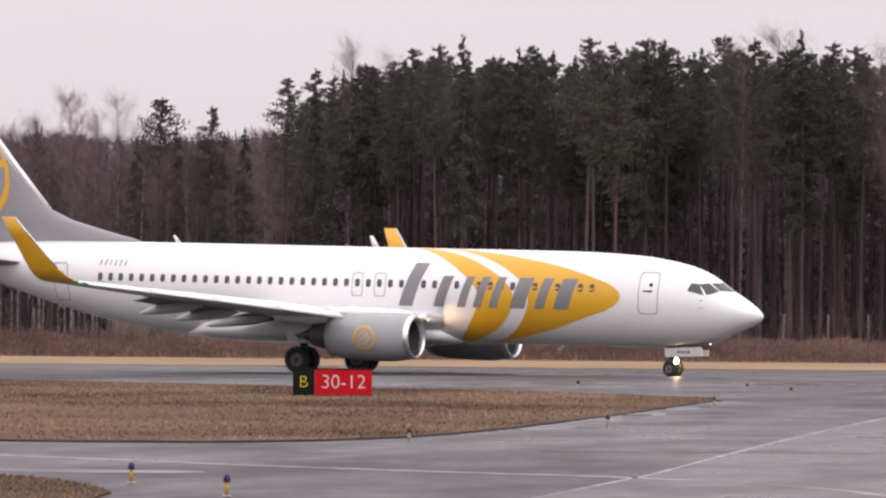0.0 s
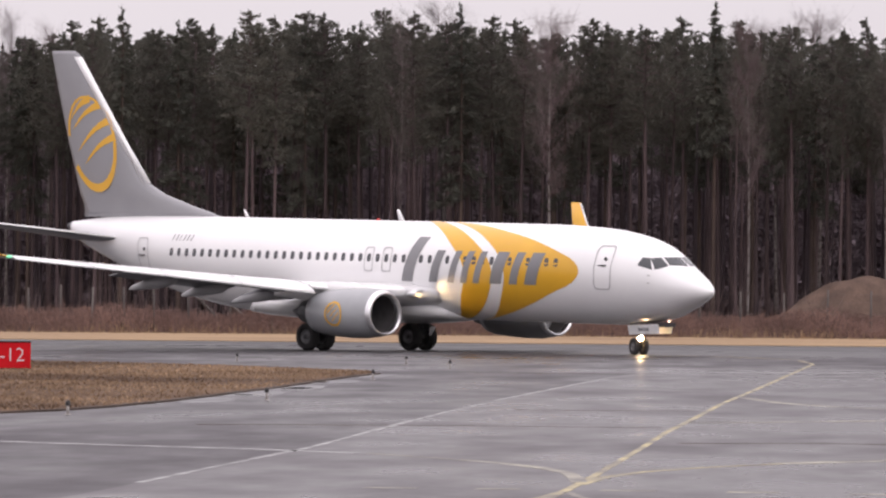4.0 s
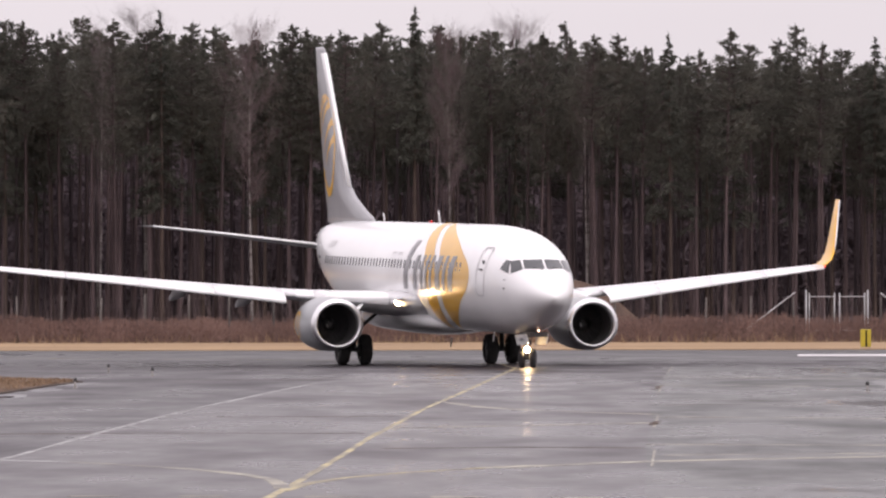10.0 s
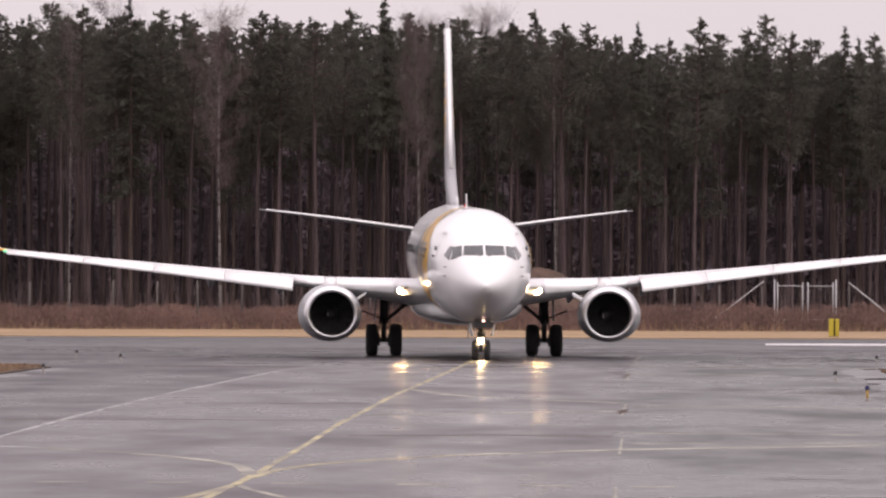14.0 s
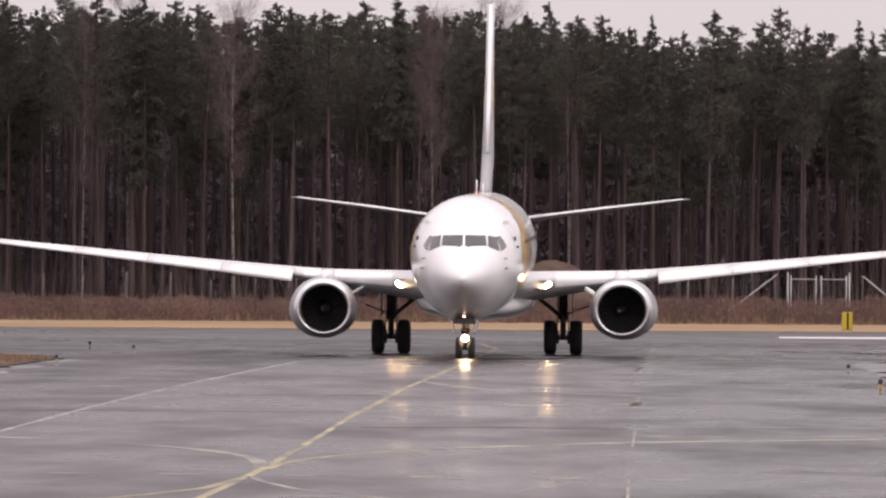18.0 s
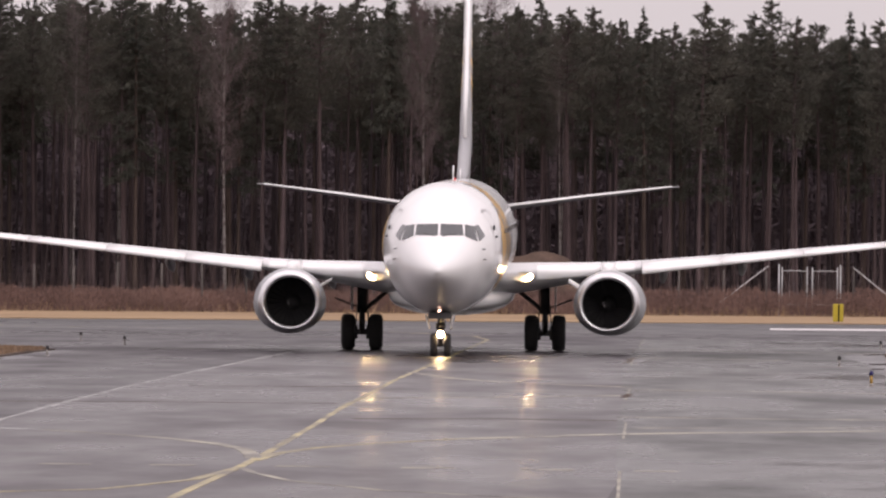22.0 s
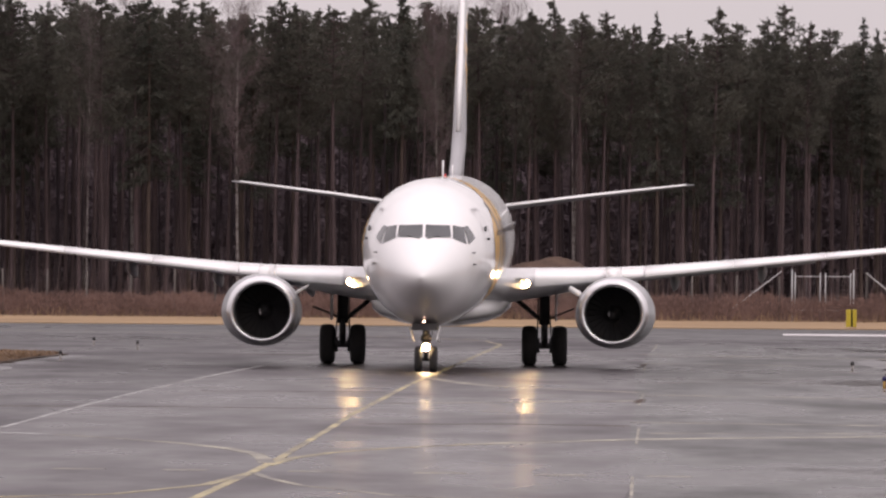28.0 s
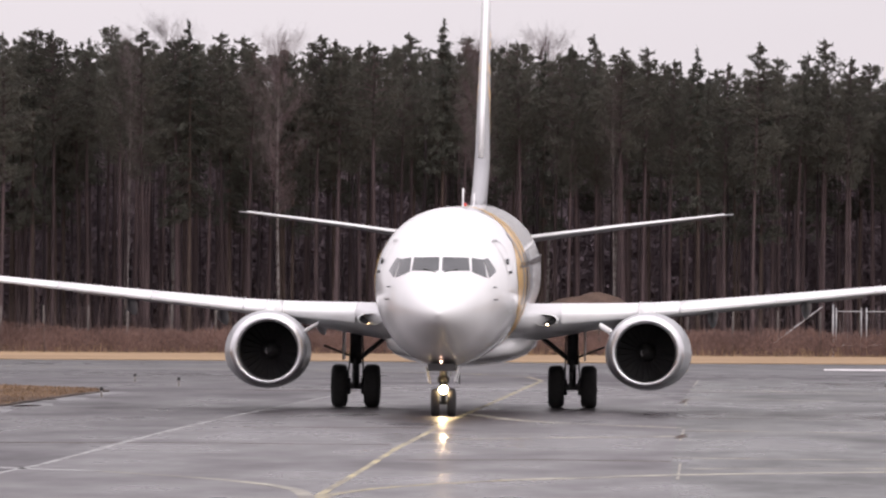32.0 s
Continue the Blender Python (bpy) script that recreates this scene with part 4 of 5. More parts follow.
def stroke(name, pts, width, z, material, label):
    """A painted line along a polyline on the tarmac."""
    fine = []
    for a, b in zip(pts, pts[1:]):
        n = max(1, int(math.dist(a, b) / 4))
        fine += [(a[0] + (b[0] - a[0]) * k / n, a[1] + (b[1] - a[1]) * k / n) for k in range(n)]
    fine.append(pts[-1])
    bm = bmesh.new()
    rows = []
    for k, p in enumerate(fine):
        a, b = fine[max(k - 1, 0)], fine[min(k + 1, len(fine) - 1)]
        d = Vector((b[0] - a[0], b[1] - a[1])).normalized()
        w = width * (0.5 + 0.12 * noise.noise((p[0] * 0.7, p[1] * 0.7, 3)))
        rows.append([(p[0] - d.y * w * s, p[1] + d.x * w * s, h) for s, h in ((1, z), (-1, z), (-1, -0.02), (1, -0.02))])
    loft(bm, rows)
    return tagged(part(name, bm, material, None, label), "", "ground marking", "", "structure")


bm = bmesh.new()
bmesh.ops.create_grid(bm, x_segments=8, y_segments=8, size=2500)
tagged(part("ground", bm, DRYGRASS, None, "flat dry brown grassland"), "", "ground", "", "structure")
FAR_EDGE = 335.0
sheet("apron", [(-420, -60), (420, -60), (420, FAR_EDGE), (-420, FAR_EDGE)], 0.012, ASPHALT, "wet grey asphalt tarmac with streaks and puddles", "tarmac")
sheet("runway", [(-420, 292), (420, 276), (420, FAR_EDGE - 0.5), (-420, FAR_EDGE - 0.5)], 0.0145, RUNWAY, "darker wet runway asphalt", "runway")
PAVING = sheet("concrete_slab", [(2.0, 60), (60, 60), (60, 150), (40, 262), (7.3, 262), (5.5, 212), (4.6, 185), (3.8, 151), (3.1, 127), (2.3, 95)], 0.0145, SLAB, "wet pale concrete slab beside the asphalt", "concrete")
sheet("taxi_lane", [(-9.4, 84), (-8.6, 100), (-8.0, 114), (-7.6, 122.7), (-7.25, 140.1), (-6.9, 154.9), (-6.4, 173.2), (-5.2, 205), (-3.2, 245), (3.5, 245), (5.4, 206.8), (4.6, 180), (3.95, 155.7), (3.25, 127.4), (2.5, 98), (1.9, 84)], 0.0135, LANE, "paler wet asphalt lane between the joints", "tarmac")
sheet("verge", [(-420, FAR_EDGE), (420, FAR_EDGE), (420, 380), (-420, 380)], 0.05, STRAW, "mown straw-coloured grass verge beyond the runway", "grass")

ISLAND = [(-200, 330), (-70, 290), (-40.1, 262.6), (-30.6, 252.6), (-25.9, 245.4), (-21.7, 241.8), (-17.6, 236.8), (-14.4, 230.2), (-12.3, 225.1), (-11.7, 219.9),
          (-12.2, 210.8), (-12.7, 190.8), (-13.2, 178.5), (-13.7, 167.6), (-14.3, 159.3), (-15.0, 153.7), (-16.2, 149.6), (-18.0, 146.8), (-20.6, 146.2), (-26, 146.6), (-200, 152)]
NEARGRASS = [(-17.7, 115.9), (-17.0, 114.9), (-16.1, 112.5), (-15.2, 109.3), (-14.6, 106.5), (-14.2, 100), (-15, 80), (-200, 70), (-200, 119), (-22, 116.6)]
RIGHTGRASS = [(13.1, 196), (13.1, 209.3), (13.3, 218.1), (14.0, 223.5), (16, 228), (80, 250), (200, 262), (200, 190), (16, 186)]
for outline in (ISLAND, NEARGRASS, RIGHTGRASS):
    sheet("grass_island", outline, 0.05, DRYGRASS, "dry brown winter grass between the taxiways", "grass")


def inside(pts, p):
    hit = False
    for a, b in zip(pts, pts[1:] + pts[:1]):
        if (a[1] > p[1]) != (b[1] > p[1]) and p[0] < (b[0] - a[0]) * (p[1] - a[1]) / (b[1] - a[1]) + a[0]:
            hit = not hit
    return hit


rng = np.random.default_rng(7)


def blades(pos, height, width, lean):
    """Thin upright triangles at the given ground points."""
    n = len(pos)
    turn = rng.uniform(0, math.tau, n)
    side = np.stack([np.cos(turn), np.sin(turn), np.zeros(n)], 1) * (width / 2)[:, None]
    tip = pos + np.stack([rng.normal(0, 1, n) * lean, rng.normal(0, 1, n) * lean, height], 1)
    return np.stack([pos - side, pos + side, tip], 1)


def scatter(name, poly, count, box_, h, w, material, label, patch=0.1, z=0.05):
    pts = []
    while len(pts) < count:
        p = (rng.uniform(box_[0], box_[1]), rng.uniform(box_[2], box_[3]))
        if inside(poly, p) and rng.random() < 0.35 + 1.3 * max(0, noise.noise((p[0] * patch, p[1] * patch * 0.5, 1.7)) + 0.25):
            pts.append((p[0], p[1], z))
    pos = np.array(pts)
    hh = rng.uniform(h[0], h[1], count)
    soup_ob = soup(name, blades(pos, hh, np.full(count, w), hh * 0.45), material, None, label)
    return tagged(soup_ob, "", "grass", "", "stuff")


scatter("grass_tufts", ISLAND, 60000, (-48, -11, 145, 275), (0.015, 0.07), 0.05, BLADE, "dry brown grass blades on the island")
scatter("grass_tufts", NEARGRASS, 9000, (-22, -14, 98, 119), (0.015, 0.06), 0.03, BLADE, "dry brown grass blades at the taxiway edge")
scatter("grass_tufts", RIGHTGRASS, 6000, (13, 24, 188, 240), (0.03, 0.11), 0.07, BLADE, "dry brown grass blades at the taxiway edge")
# dark muddy lip of the island
stroke("mud_edge", [(-26, 146.5), (-20.6, 146.1), (-18.0, 146.7), (-16.2, 149.5), (-15.0, 153.6), (-14.3, 159.2), (-13.7, 167.5), (-13.2, 178.4), (-12.7, 190.7), (-12.2, 210.7), (-11.7, 220)], 0.2, 0.056, MUD, "dark muddy grass edge")
stroke("mud_edge", [(-12.3, 225.4), (-17.6, 237.2), (-25.9, 245.8), (-40.1, 263)], 0.2, 0.056, MUD, "dark muddy grass edge")

stroke("centre_line", [(-3.4, 76), (-3.0, 88.4), (-2.7, 97.1), (-2.5, 104.0), (-2.1, 123.3), (-1.85, 137.2), (-1.4, 154.6), (-1.0, 171.2), (-0.2, 196.0), (1.7, 258.2), (1.2, 272), (-2, 284), (-10, 294), (-24, 301), (-60, 312)], 0.13, 0.0175, YELLOWLINE, "worn yellow taxi guide line")
stroke("branch_line", [(-2.55, 101.0), (-2.3, 105.0), (-1.8, 108.2), (-1.0, 110.9), (0.3, 114.0)], 0.16, 0.0184, YELLOWLINE, "worn yellow branch line")
stroke("branch_line", [(0.3, 114.0), (2.2, 117.1), (4.0, 119.1), (7.4, 121.6), (14, 124.6), (30, 129)], 0.6, 0.0186, FAINTLINE, "faint worn branch line")
stroke("branch_line", [(-34, 149), (-26, 139), (-18.6, 130.9), (-15.0, 126.5), (-11.7, 123.2), (-8.7, 120.8), (-6.4, 118.2)], 0.5, 0.018, WHITELINE, "worn pale branch line")
stroke("branch_line", [(-6.4, 118.2), (-5.3, 115.9), (-4.3, 113.4), (-3.4, 110.2), (-2.9, 107.3), (-2.7, 104.6), (-2.6, 102.2)], 0.22, 0.0186, FAINTLINE, "faint worn branch line")
stroke("branch_line", [(-8, 84), (-4.1, 87.9), (-3.1, 92.1), (-2.7, 97.1)], 0.16, 0.0185, YELLOWLINE, "worn yellow branch line")
stroke("branch_line", [(-2.65, 97.4), (-2.4, 95.1), (-1.9, 92.0), (-1.4, 90.5), (-0.7, 88.4), (3, 83)], 0.12, 0.0185, FAINTLINE, "faint worn branch line")
stroke("branch_line", [(-0.7, 181.6), (0.3, 173.0), (1.3, 168.7), (2.2, 166.3), (3.5, 163.9), (4.2, 162.4)], 0.3, 0.0186, FAINTLINE, "faint worn far branch line")
stroke("branch_line", [(-1.4, 147.0), (1.6, 150.0), (3.9, 152.3)], 0.5, 0.0186, FAINTLINE, "faint worn far branch line")
for x0, x1, y in ((-5.4, -4.7, 98.7), (-3.9, -3.3, 98.6), (-2.2, -1.45, 98.4), (-0.5, 0.2, 98.1), (1.1, 1.8, 97.6), (2.6, 3.2, 97.3)):
    stroke("dash_mark", [(x0, y), (x1, y - 0.05)], 0.45, 0.0175, FAINTLINE, "short worn dash")
stroke("joint_line", [(-8.6, 100), (-8.0, 114), (-7.6, 122.7), (-7.25, 140.1), (-6.9, 154.9), (-6.35, 173.2), (-5.1, 205), (-4.5, 219.3)], 0.13, 0.018, WHITELINE, "pale joint in the asphalt")
for pts in ([(1.9, 78), (2.4, 97)], [(2.9, 115), (3.25, 127)], [(3.75, 147), (4.2, 161)], [(5.15, 197), (5.6, 211)], [(6.6, 242), (7.4, 264)]):
    stroke("joint_line", pts, 0.045, 0.018, FAINTLINE, "pale broken joint between asphalt and concrete")
for x, y in ((5.4, 205.7), (5.25, 202.5), (3.92, 151.6), (3.86, 149.6), (5.5, 208.5)):
    stroke("joint_chip", [(x - 0.1, y), (x + 0.12, y + 2.6)], 0.14, 0.0188, MUD, "dark broken chip in the joint")
stroke("runway_marking", [(13.9, 307.5), (34, 306.5), (75, 305)], 7.0, 0.022, SIGNWHITE, "white painted runway line")
for pts in ([(4.0, 158), (5.6, 158.4), (7.2, 158.2)], [(3.2, 131), (4.6, 131.2)], [(-1.5, 128), (1.0, 128.8), (3.1, 128.2)], [(-11, 141), (-6, 142), (-2, 141.5)], [(5, 182), (9, 183)], [(8.5, 135), (12, 136)],
            [(-5.5, 160), (-1.5, 160.6)], [(6, 227), (10, 227.5)], [(-9, 225), (-3, 226)], [(4.4, 176), (11, 177)]):
    stroke("tar_seam", pts, 0.35, 0.0165, MUD, "dark tar seam")
# rain water standing along the island's edge and on the slab: rippled film painted pale for the sky's sheen, calm dark
# strips in it
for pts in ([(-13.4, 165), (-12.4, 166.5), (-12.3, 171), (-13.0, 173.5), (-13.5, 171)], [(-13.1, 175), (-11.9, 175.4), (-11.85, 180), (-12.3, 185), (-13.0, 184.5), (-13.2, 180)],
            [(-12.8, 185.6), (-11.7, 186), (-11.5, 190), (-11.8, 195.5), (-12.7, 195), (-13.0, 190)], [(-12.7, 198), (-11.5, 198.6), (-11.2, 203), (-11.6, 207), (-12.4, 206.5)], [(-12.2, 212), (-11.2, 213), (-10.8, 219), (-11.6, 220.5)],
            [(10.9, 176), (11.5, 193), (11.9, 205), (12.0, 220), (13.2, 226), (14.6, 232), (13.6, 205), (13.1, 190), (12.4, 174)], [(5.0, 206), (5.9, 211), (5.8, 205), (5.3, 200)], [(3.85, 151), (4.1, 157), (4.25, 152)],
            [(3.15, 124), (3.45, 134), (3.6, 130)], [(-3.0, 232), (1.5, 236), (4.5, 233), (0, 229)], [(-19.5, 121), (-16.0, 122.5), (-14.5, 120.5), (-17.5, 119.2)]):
    sheet("puddle", round_off(pts), 0.0172, SKYSHEEN, "shallow rippled rain puddle on the tarmac, sky sheen in its colour", "puddle")
for pts in ([(-12.55, 187.8), (-11.9, 188.2), (-11.75, 190.6), (-12.1, 191.4), (-12.5, 190.2)], [(-12.95, 177.0), (-12.4, 176.9), (-12.0, 178.4), (-12.15, 179.2), (-12.9, 178.4)], [(-12.6, 200.2), (-12.0, 200.6), (-12.1, 202.4), (-12.6, 202.0)],
            [(11.8, 200.6), (12.6, 201.0), (12.7, 203.6), (11.9, 203.2)], [(11.35, 191.5), (11.75, 191.7), (11.75, 193.6), (11.4, 193.4)], [(12.9, 222), (13.9, 223), (13.9, 225.5), (13.0, 224.5)]):
    sheet("puddle", round_off(pts), 0.0205, PUDDLE, "calm dark rain puddle reflecting the wood", "puddle")
for pts in ([(6.2, 233.8), (13.6, 225.5)], [(4.2, 159.6), (9.3, 156.6), (14, 154)], [(3.3, 122.5), (7.5, 123.8), (12, 124.6)], [(5.6, 212), (9.8, 209)], [(3.3, 131.0), (8.0, 130.0)]):
    stroke("slab_seam", pts, 0.55, 0.0178, FAINTLINE, "pale worn slab seam")


# ---------------------------------------------------------------- sign, edge lights, cabinet
def text(name, body_, size, at, turn, material, parent):
    data = bpy.data.curves.new(name, "FONT")
    data.body, data.size, data.extrude, data.align_x, data.align_y = body_, size, 0.006, "CENTER", "CENTER"
    data.offset = -0.008
    tmp = new(name, data)
    me = bpy.data.meshes.new_from_object(tmp.evaluated_get(bpy.context.evaluated_depsgraph_get()))
    bpy.data.objects.remove(tmp)
    me.materials.clear()
    me.materials.append(material)
    ob = new(name, me)
    ob.parent = parent
    ob.matrix_basis = pose(*at, 90, 0, turn)
    return ob


def runway_sign():
    s = tagged(new("runway_sign"), "black and red taxiway sign on short legs in dry grass", "sign")
    s.matrix_world = pose(-23.59, 221.6, -0.03, 0, 0, 6)
    bm = bmesh.new()
    box(bm, -1.21, -0.55, 0, 0.22, 0.10, 0.90, 0.02)
    part("black_panel", bm, SIGNBLACK, s, "black location panel")
    bm = bmesh.new()
    box(bm, -0.545, 1.21, 0, 0.22, 0.10, 0.90, 0.02)
    part("red_panel", bm, SIGNRED, s, "red mandatory panel")
    for x in (-0.9, 0.0, 0.9):
        bm = bmesh.new()
        tube(bm, (x, 0.11, -0.1), (x, 0.11, 0.12), 0.04)
        part("leg", bm, STEMGREY, s)
    text("letter", "B", 0.52, (-0.88, -0.006, 0.50), 0, SIGNYELLOW, s)
    text("number", "30-12", 0.6, (0.34, -0.006, 0.50), 0, SIGNWHITE, s)
    for x0, x1, z0, z1 in ((-1.23, 1.23, 0.89, 0.93), (-1.23, 1.23, 0.07, 0.11)):
        bm = bmesh.new()
        box(bm, x0, x1, -0.015, 0.235, z0, z1, 0.005)
        part("frame_bar", bm, SIGNBLACK, s)


runway_sign()


def edge_light(material, stem, h, label):
    e = tagged(new("edge_light"), label, "light", "taxiway edge lights")
    bm = bmesh.new()
    tube(bm, (0, 0, 0), (0, 0, 0.025), 0.075, 0.06, 14)
    part("base_plate", bm, STEMGREY, e)
    bm = bmesh.new()
    tube(bm, (0, 0, 0.025), (0, 0, h - 0.1), 0.034, 0.03, 10)
    part("stem", bm, stem, e, "", True)
    bm = bmesh.new()
    tube(bm, (0, 0, h - 0.11), (0, 0, h - 0.08), 0.052, 0.058, 12)
    tube(bm, (0, 0, h - 0.08), (0, 0, h - 0.03), 0.052, 0.05, 12)
    tube(bm, (0, 0, h - 0.03), (0, 0, h), 0.05, 0.024, 12)
    part("lens", bm, material, e, "", True)
    return e


blue = edge_light(BLUEGLASS, STEMYELLOW, 0.32, "blue taxiway edge light on a yellow stem")
blue.matrix_world = pose(-15.2, 113.2, 0.012)
for x, y, z in ((-12.8, 105.8, 0.012), (9.95, 168.2, 0.02)):
    copy_thing(blue, pose(x, y, z))
dark = edge_light(BLACKLENS, STEMGREY, 0.30, "dark low taxiway edge light on a pale stem")
dark.matrix_world = pose(-14.3, 149.3, 0.02)
for x, y, z in ((-11.6, 169.6, 0.02), (-11.15, 207.2, 0.012), (-18.15, 250.3, 0.012), (-12.1, 245.8, 0.012), (-10.15, 234.8, 0.012), (10.75, 196.3, 0.02), (14.1, 233.4, 0.05)):
    copy_thing(dark, pose(x, y, z))


def yellow_box(x, y):
    b = tagged(new("distance_marker"), "yellow cabinet marker with a black stripe in straw grass", "marker")
    b.matrix_world = pose(x, y, 0.05)
    bm = bmesh.new()
    box(bm, -0.24, 0.24, -0.16, 0.16, 0.04, 0.86, 0.02)
    part("body", bm, BOXYELLOW, b)
    bm = bmesh.new()
    box(bm, -0.02, 0.06, -0.168, -0.16, 0.06, 0.84)
    part("stripe", bm, SIGNBLACK, b)
    for s in (-0.18, 0.18):
        bm = bmesh.new()
        tube(bm, (s, 0, -0.1), (s, 0, 0.08), 0.025)
        part("foot", bm, STEMGREY, b)


yellow_box(18.6, 341)


# ---------------------------------------------------------------- fence, gate, mound, brush
FENCE_Y = 384.0
fence = tagged(new("fence"), "old post and wire fence with slanted braces along the wood", "fence")
fence.matrix_world = pose(0, FENCE_Y, 0)
k = FENCE_Y / 405
post_bm = bmesh.new()
tube(post_bm, (0, 0, -0.2), (0, 0, 2.45), 0.062, 0.05, 8)
first_post = part("post", post_bm, POSTMAT, fence, "", True)
spots = [-41.0, -39.2, -37.5, -35.7, -34.0, -32.1, -29.8, -27.4, -25.0, -22.6, -20.4, -17.9, -15.5, -13.2, -10.8, -8.5, -6.1, -3.7, -1.4, 1.0, 3.4, 5.8, 8.2, 10.7, 13.2, 15.7, 18.1, 22.9, 25.3, 27.7, 30.1]
spots += [-41.0 - 2.1 * j for j in range(1, 16)]
for j, x in enumerate(spots):
    ob = first_post if j == 0 else new("post", first_post.data)
    ob.parent = fence
    ob.matrix_basis = pose(x * k, 0, 0, 0, rng.uniform(-1.5, 1.5), 0) @ Matrix.Diagonal((1, 1, rng.uniform(0.96, 1.06), 1))
for z in (0.7, 1.3, 1.9, 2.35):
    for x0, x1 in ((-72, 18.1 * k), (22.9 * k, 30)):
        bm = bmesh.new()
        tube(bm, (x0, -0.07, z), (x1, -0.07, z), 0.0035, n=5)
        part("wire", bm, POSTMAT, fence)
for x0, z0, x1, z1 in ((18.2, 2.65, 15.5, 0.7), (22.9, 2.6, 25.4, 0.7), (-32.0, 2.3, -30.2, 0.6), (-30.6, 2.2, -28.4, 0.5)):
    bm = bmesh.new()
    tube(bm, (x0 * k, -0.1, z0), (x1 * k, -0.1, z1), 0.05 if x0 < 0 else 0.038, n=8)
    part("brace", bm, POSTMAT if x0 < 0 else GALV, fence, "slanted brace")


def gate():
    g = tagged(new("gate"), "double leaf galvanised tube gate in the wire fence", "gate")
    g.matrix_world = pose(20.5 * k, FENCE_Y, 0)
    for x in (-1.62, 1.62):
        bm = bmesh.new()
        tube(bm, (x, 0, -0.2), (x, 0, 2.75), 0.042)
        part("gate_post", bm, GALV, g, "", True)
    for s in (-1, 1):
        bm = bmesh.new()
        for x in (0.14, 1.46):
            tube(bm, (s * x, 0, 0.35), (s * x, 0, 2.6), 0.034)
        for z in (0.62, 2.4):
            tube(bm, (s * 0.14, 0, z), (s * 1.46, 0, z), 0.028)
        leaf = part("gate_leaf", bm, GALV, g, "", True)
        for j in range(6):
            bm = bmesh.new()
            tube(bm, (s * (0.26 + 0.2 * j), 0, 0.62), (s * (0.26 + 0.2 * j), 0, 2.4), 0.0022, n=5)
            part("wire", bm, GALV, leaf)


gate()


def mound():
    bm = bmesh.new()
    bmesh.ops.create_grid(bm, x_segments=70, y_segments=30, size=1)
    for v in bm.verts:
        x, y = v.co.x * 7.5, v.co.y * 4.0
        top = lerp_table([(-7.5, 0.0), (-5.2, 0.9), (-3.6, 2.2), (-2.2, 2.9), (-1.2, 3.2), (0.6, 3.25), (1.5, 2.8), (2.4, 2.0), (3.3, 1.2), (4.6, 0.5), (7.5, 0.0)], x)[0]
        fall = max(0.0, 1 - (y / 4.0) ** 2)
        rough = noise.fractal((x * 0.5, y * 0.5, 4), 1.0, 2.0, 5)
        v.co = (x, y, max(-0.1, top * fall ** 0.8 + 0.28 * rough * min(1.0, top)))
    ob = part("soil_mound", bm, SOIL, None, "", True)
    ob.matrix_world = pose(5.7, 394.0, 0)
    tagged(ob, "heap of bare brown soil at the edge of the wood", "mound")


mound()


def shed():
    s = tagged(new("shed"), "small weathered beige board shed behind the brush", "shed")
    s.matrix_world = pose(-53.6, 397.5, 0, 0, 0, 24)
    bm = bmesh.new()
    box(bm, -0.95, 0.95, -0.75, 0.75, -0.1, 2.55, 0.02)
    part("body", bm, SHEDWOOD, s)
    bm = bmesh.new()
    box(bm, -1.08, 1.08, -0.9, 0.88, 2.55, 2.63, 0.015, pose(0, 0, 0, 2))
    part("roof", bm, POSTMAT, s, "thin flat roof")
    bm = bmesh.new()
    box(bm, -0.09, 0.09, -0.015, 0.015, 0, 2.5)
    first = part("plank", bm, SHEDWOOD, s)
    for j in range(10):
        ob = first if j == 0 else new("plank", first.data)
        ob.parent = s
        ob.matrix_basis = pose(-0.86 + 0.191 * j, -0.766, 0.02)
    bm = bmesh.new()
    box(bm, -0.985, -0.955, -0.1, 0.6, 0.05, 2.0)
    part("door", bm, POSTMAT, s, "grey board door")


shed()


def brush(name, count, y0, y1, h0, h1, width, material, label, z=0.0, patch=0.25):
    x = rng.uniform(-74, 38, count)
    y = rng.uniform(y0, y1, count)
    n1 = np.array([noise.noise((a * patch, b * 0.2, 9.1)) for a, b in zip(x, y)])
    keep = rng.random(count) < 0.55 + 0.8 * n1
    x, y, n1 = x[keep], y[keep], n1[keep]
    hh = rng.uniform(h0, h1, len(x)) * (0.8 + 0.5 * n1)
    ob = soup(name, blades(np.stack([x, y, np.full(len(x), z)], 1), hh, np.full(len(x), width), hh * 0.28), material, None, label)
    return tagged(ob, "", "undergrowth", "", "stuff")


brush("straw_stalks", 7000, 337, 380, 0.03, 0.10, 0.03, STRAWBLADE, "short straw-coloured stalks on the verge")


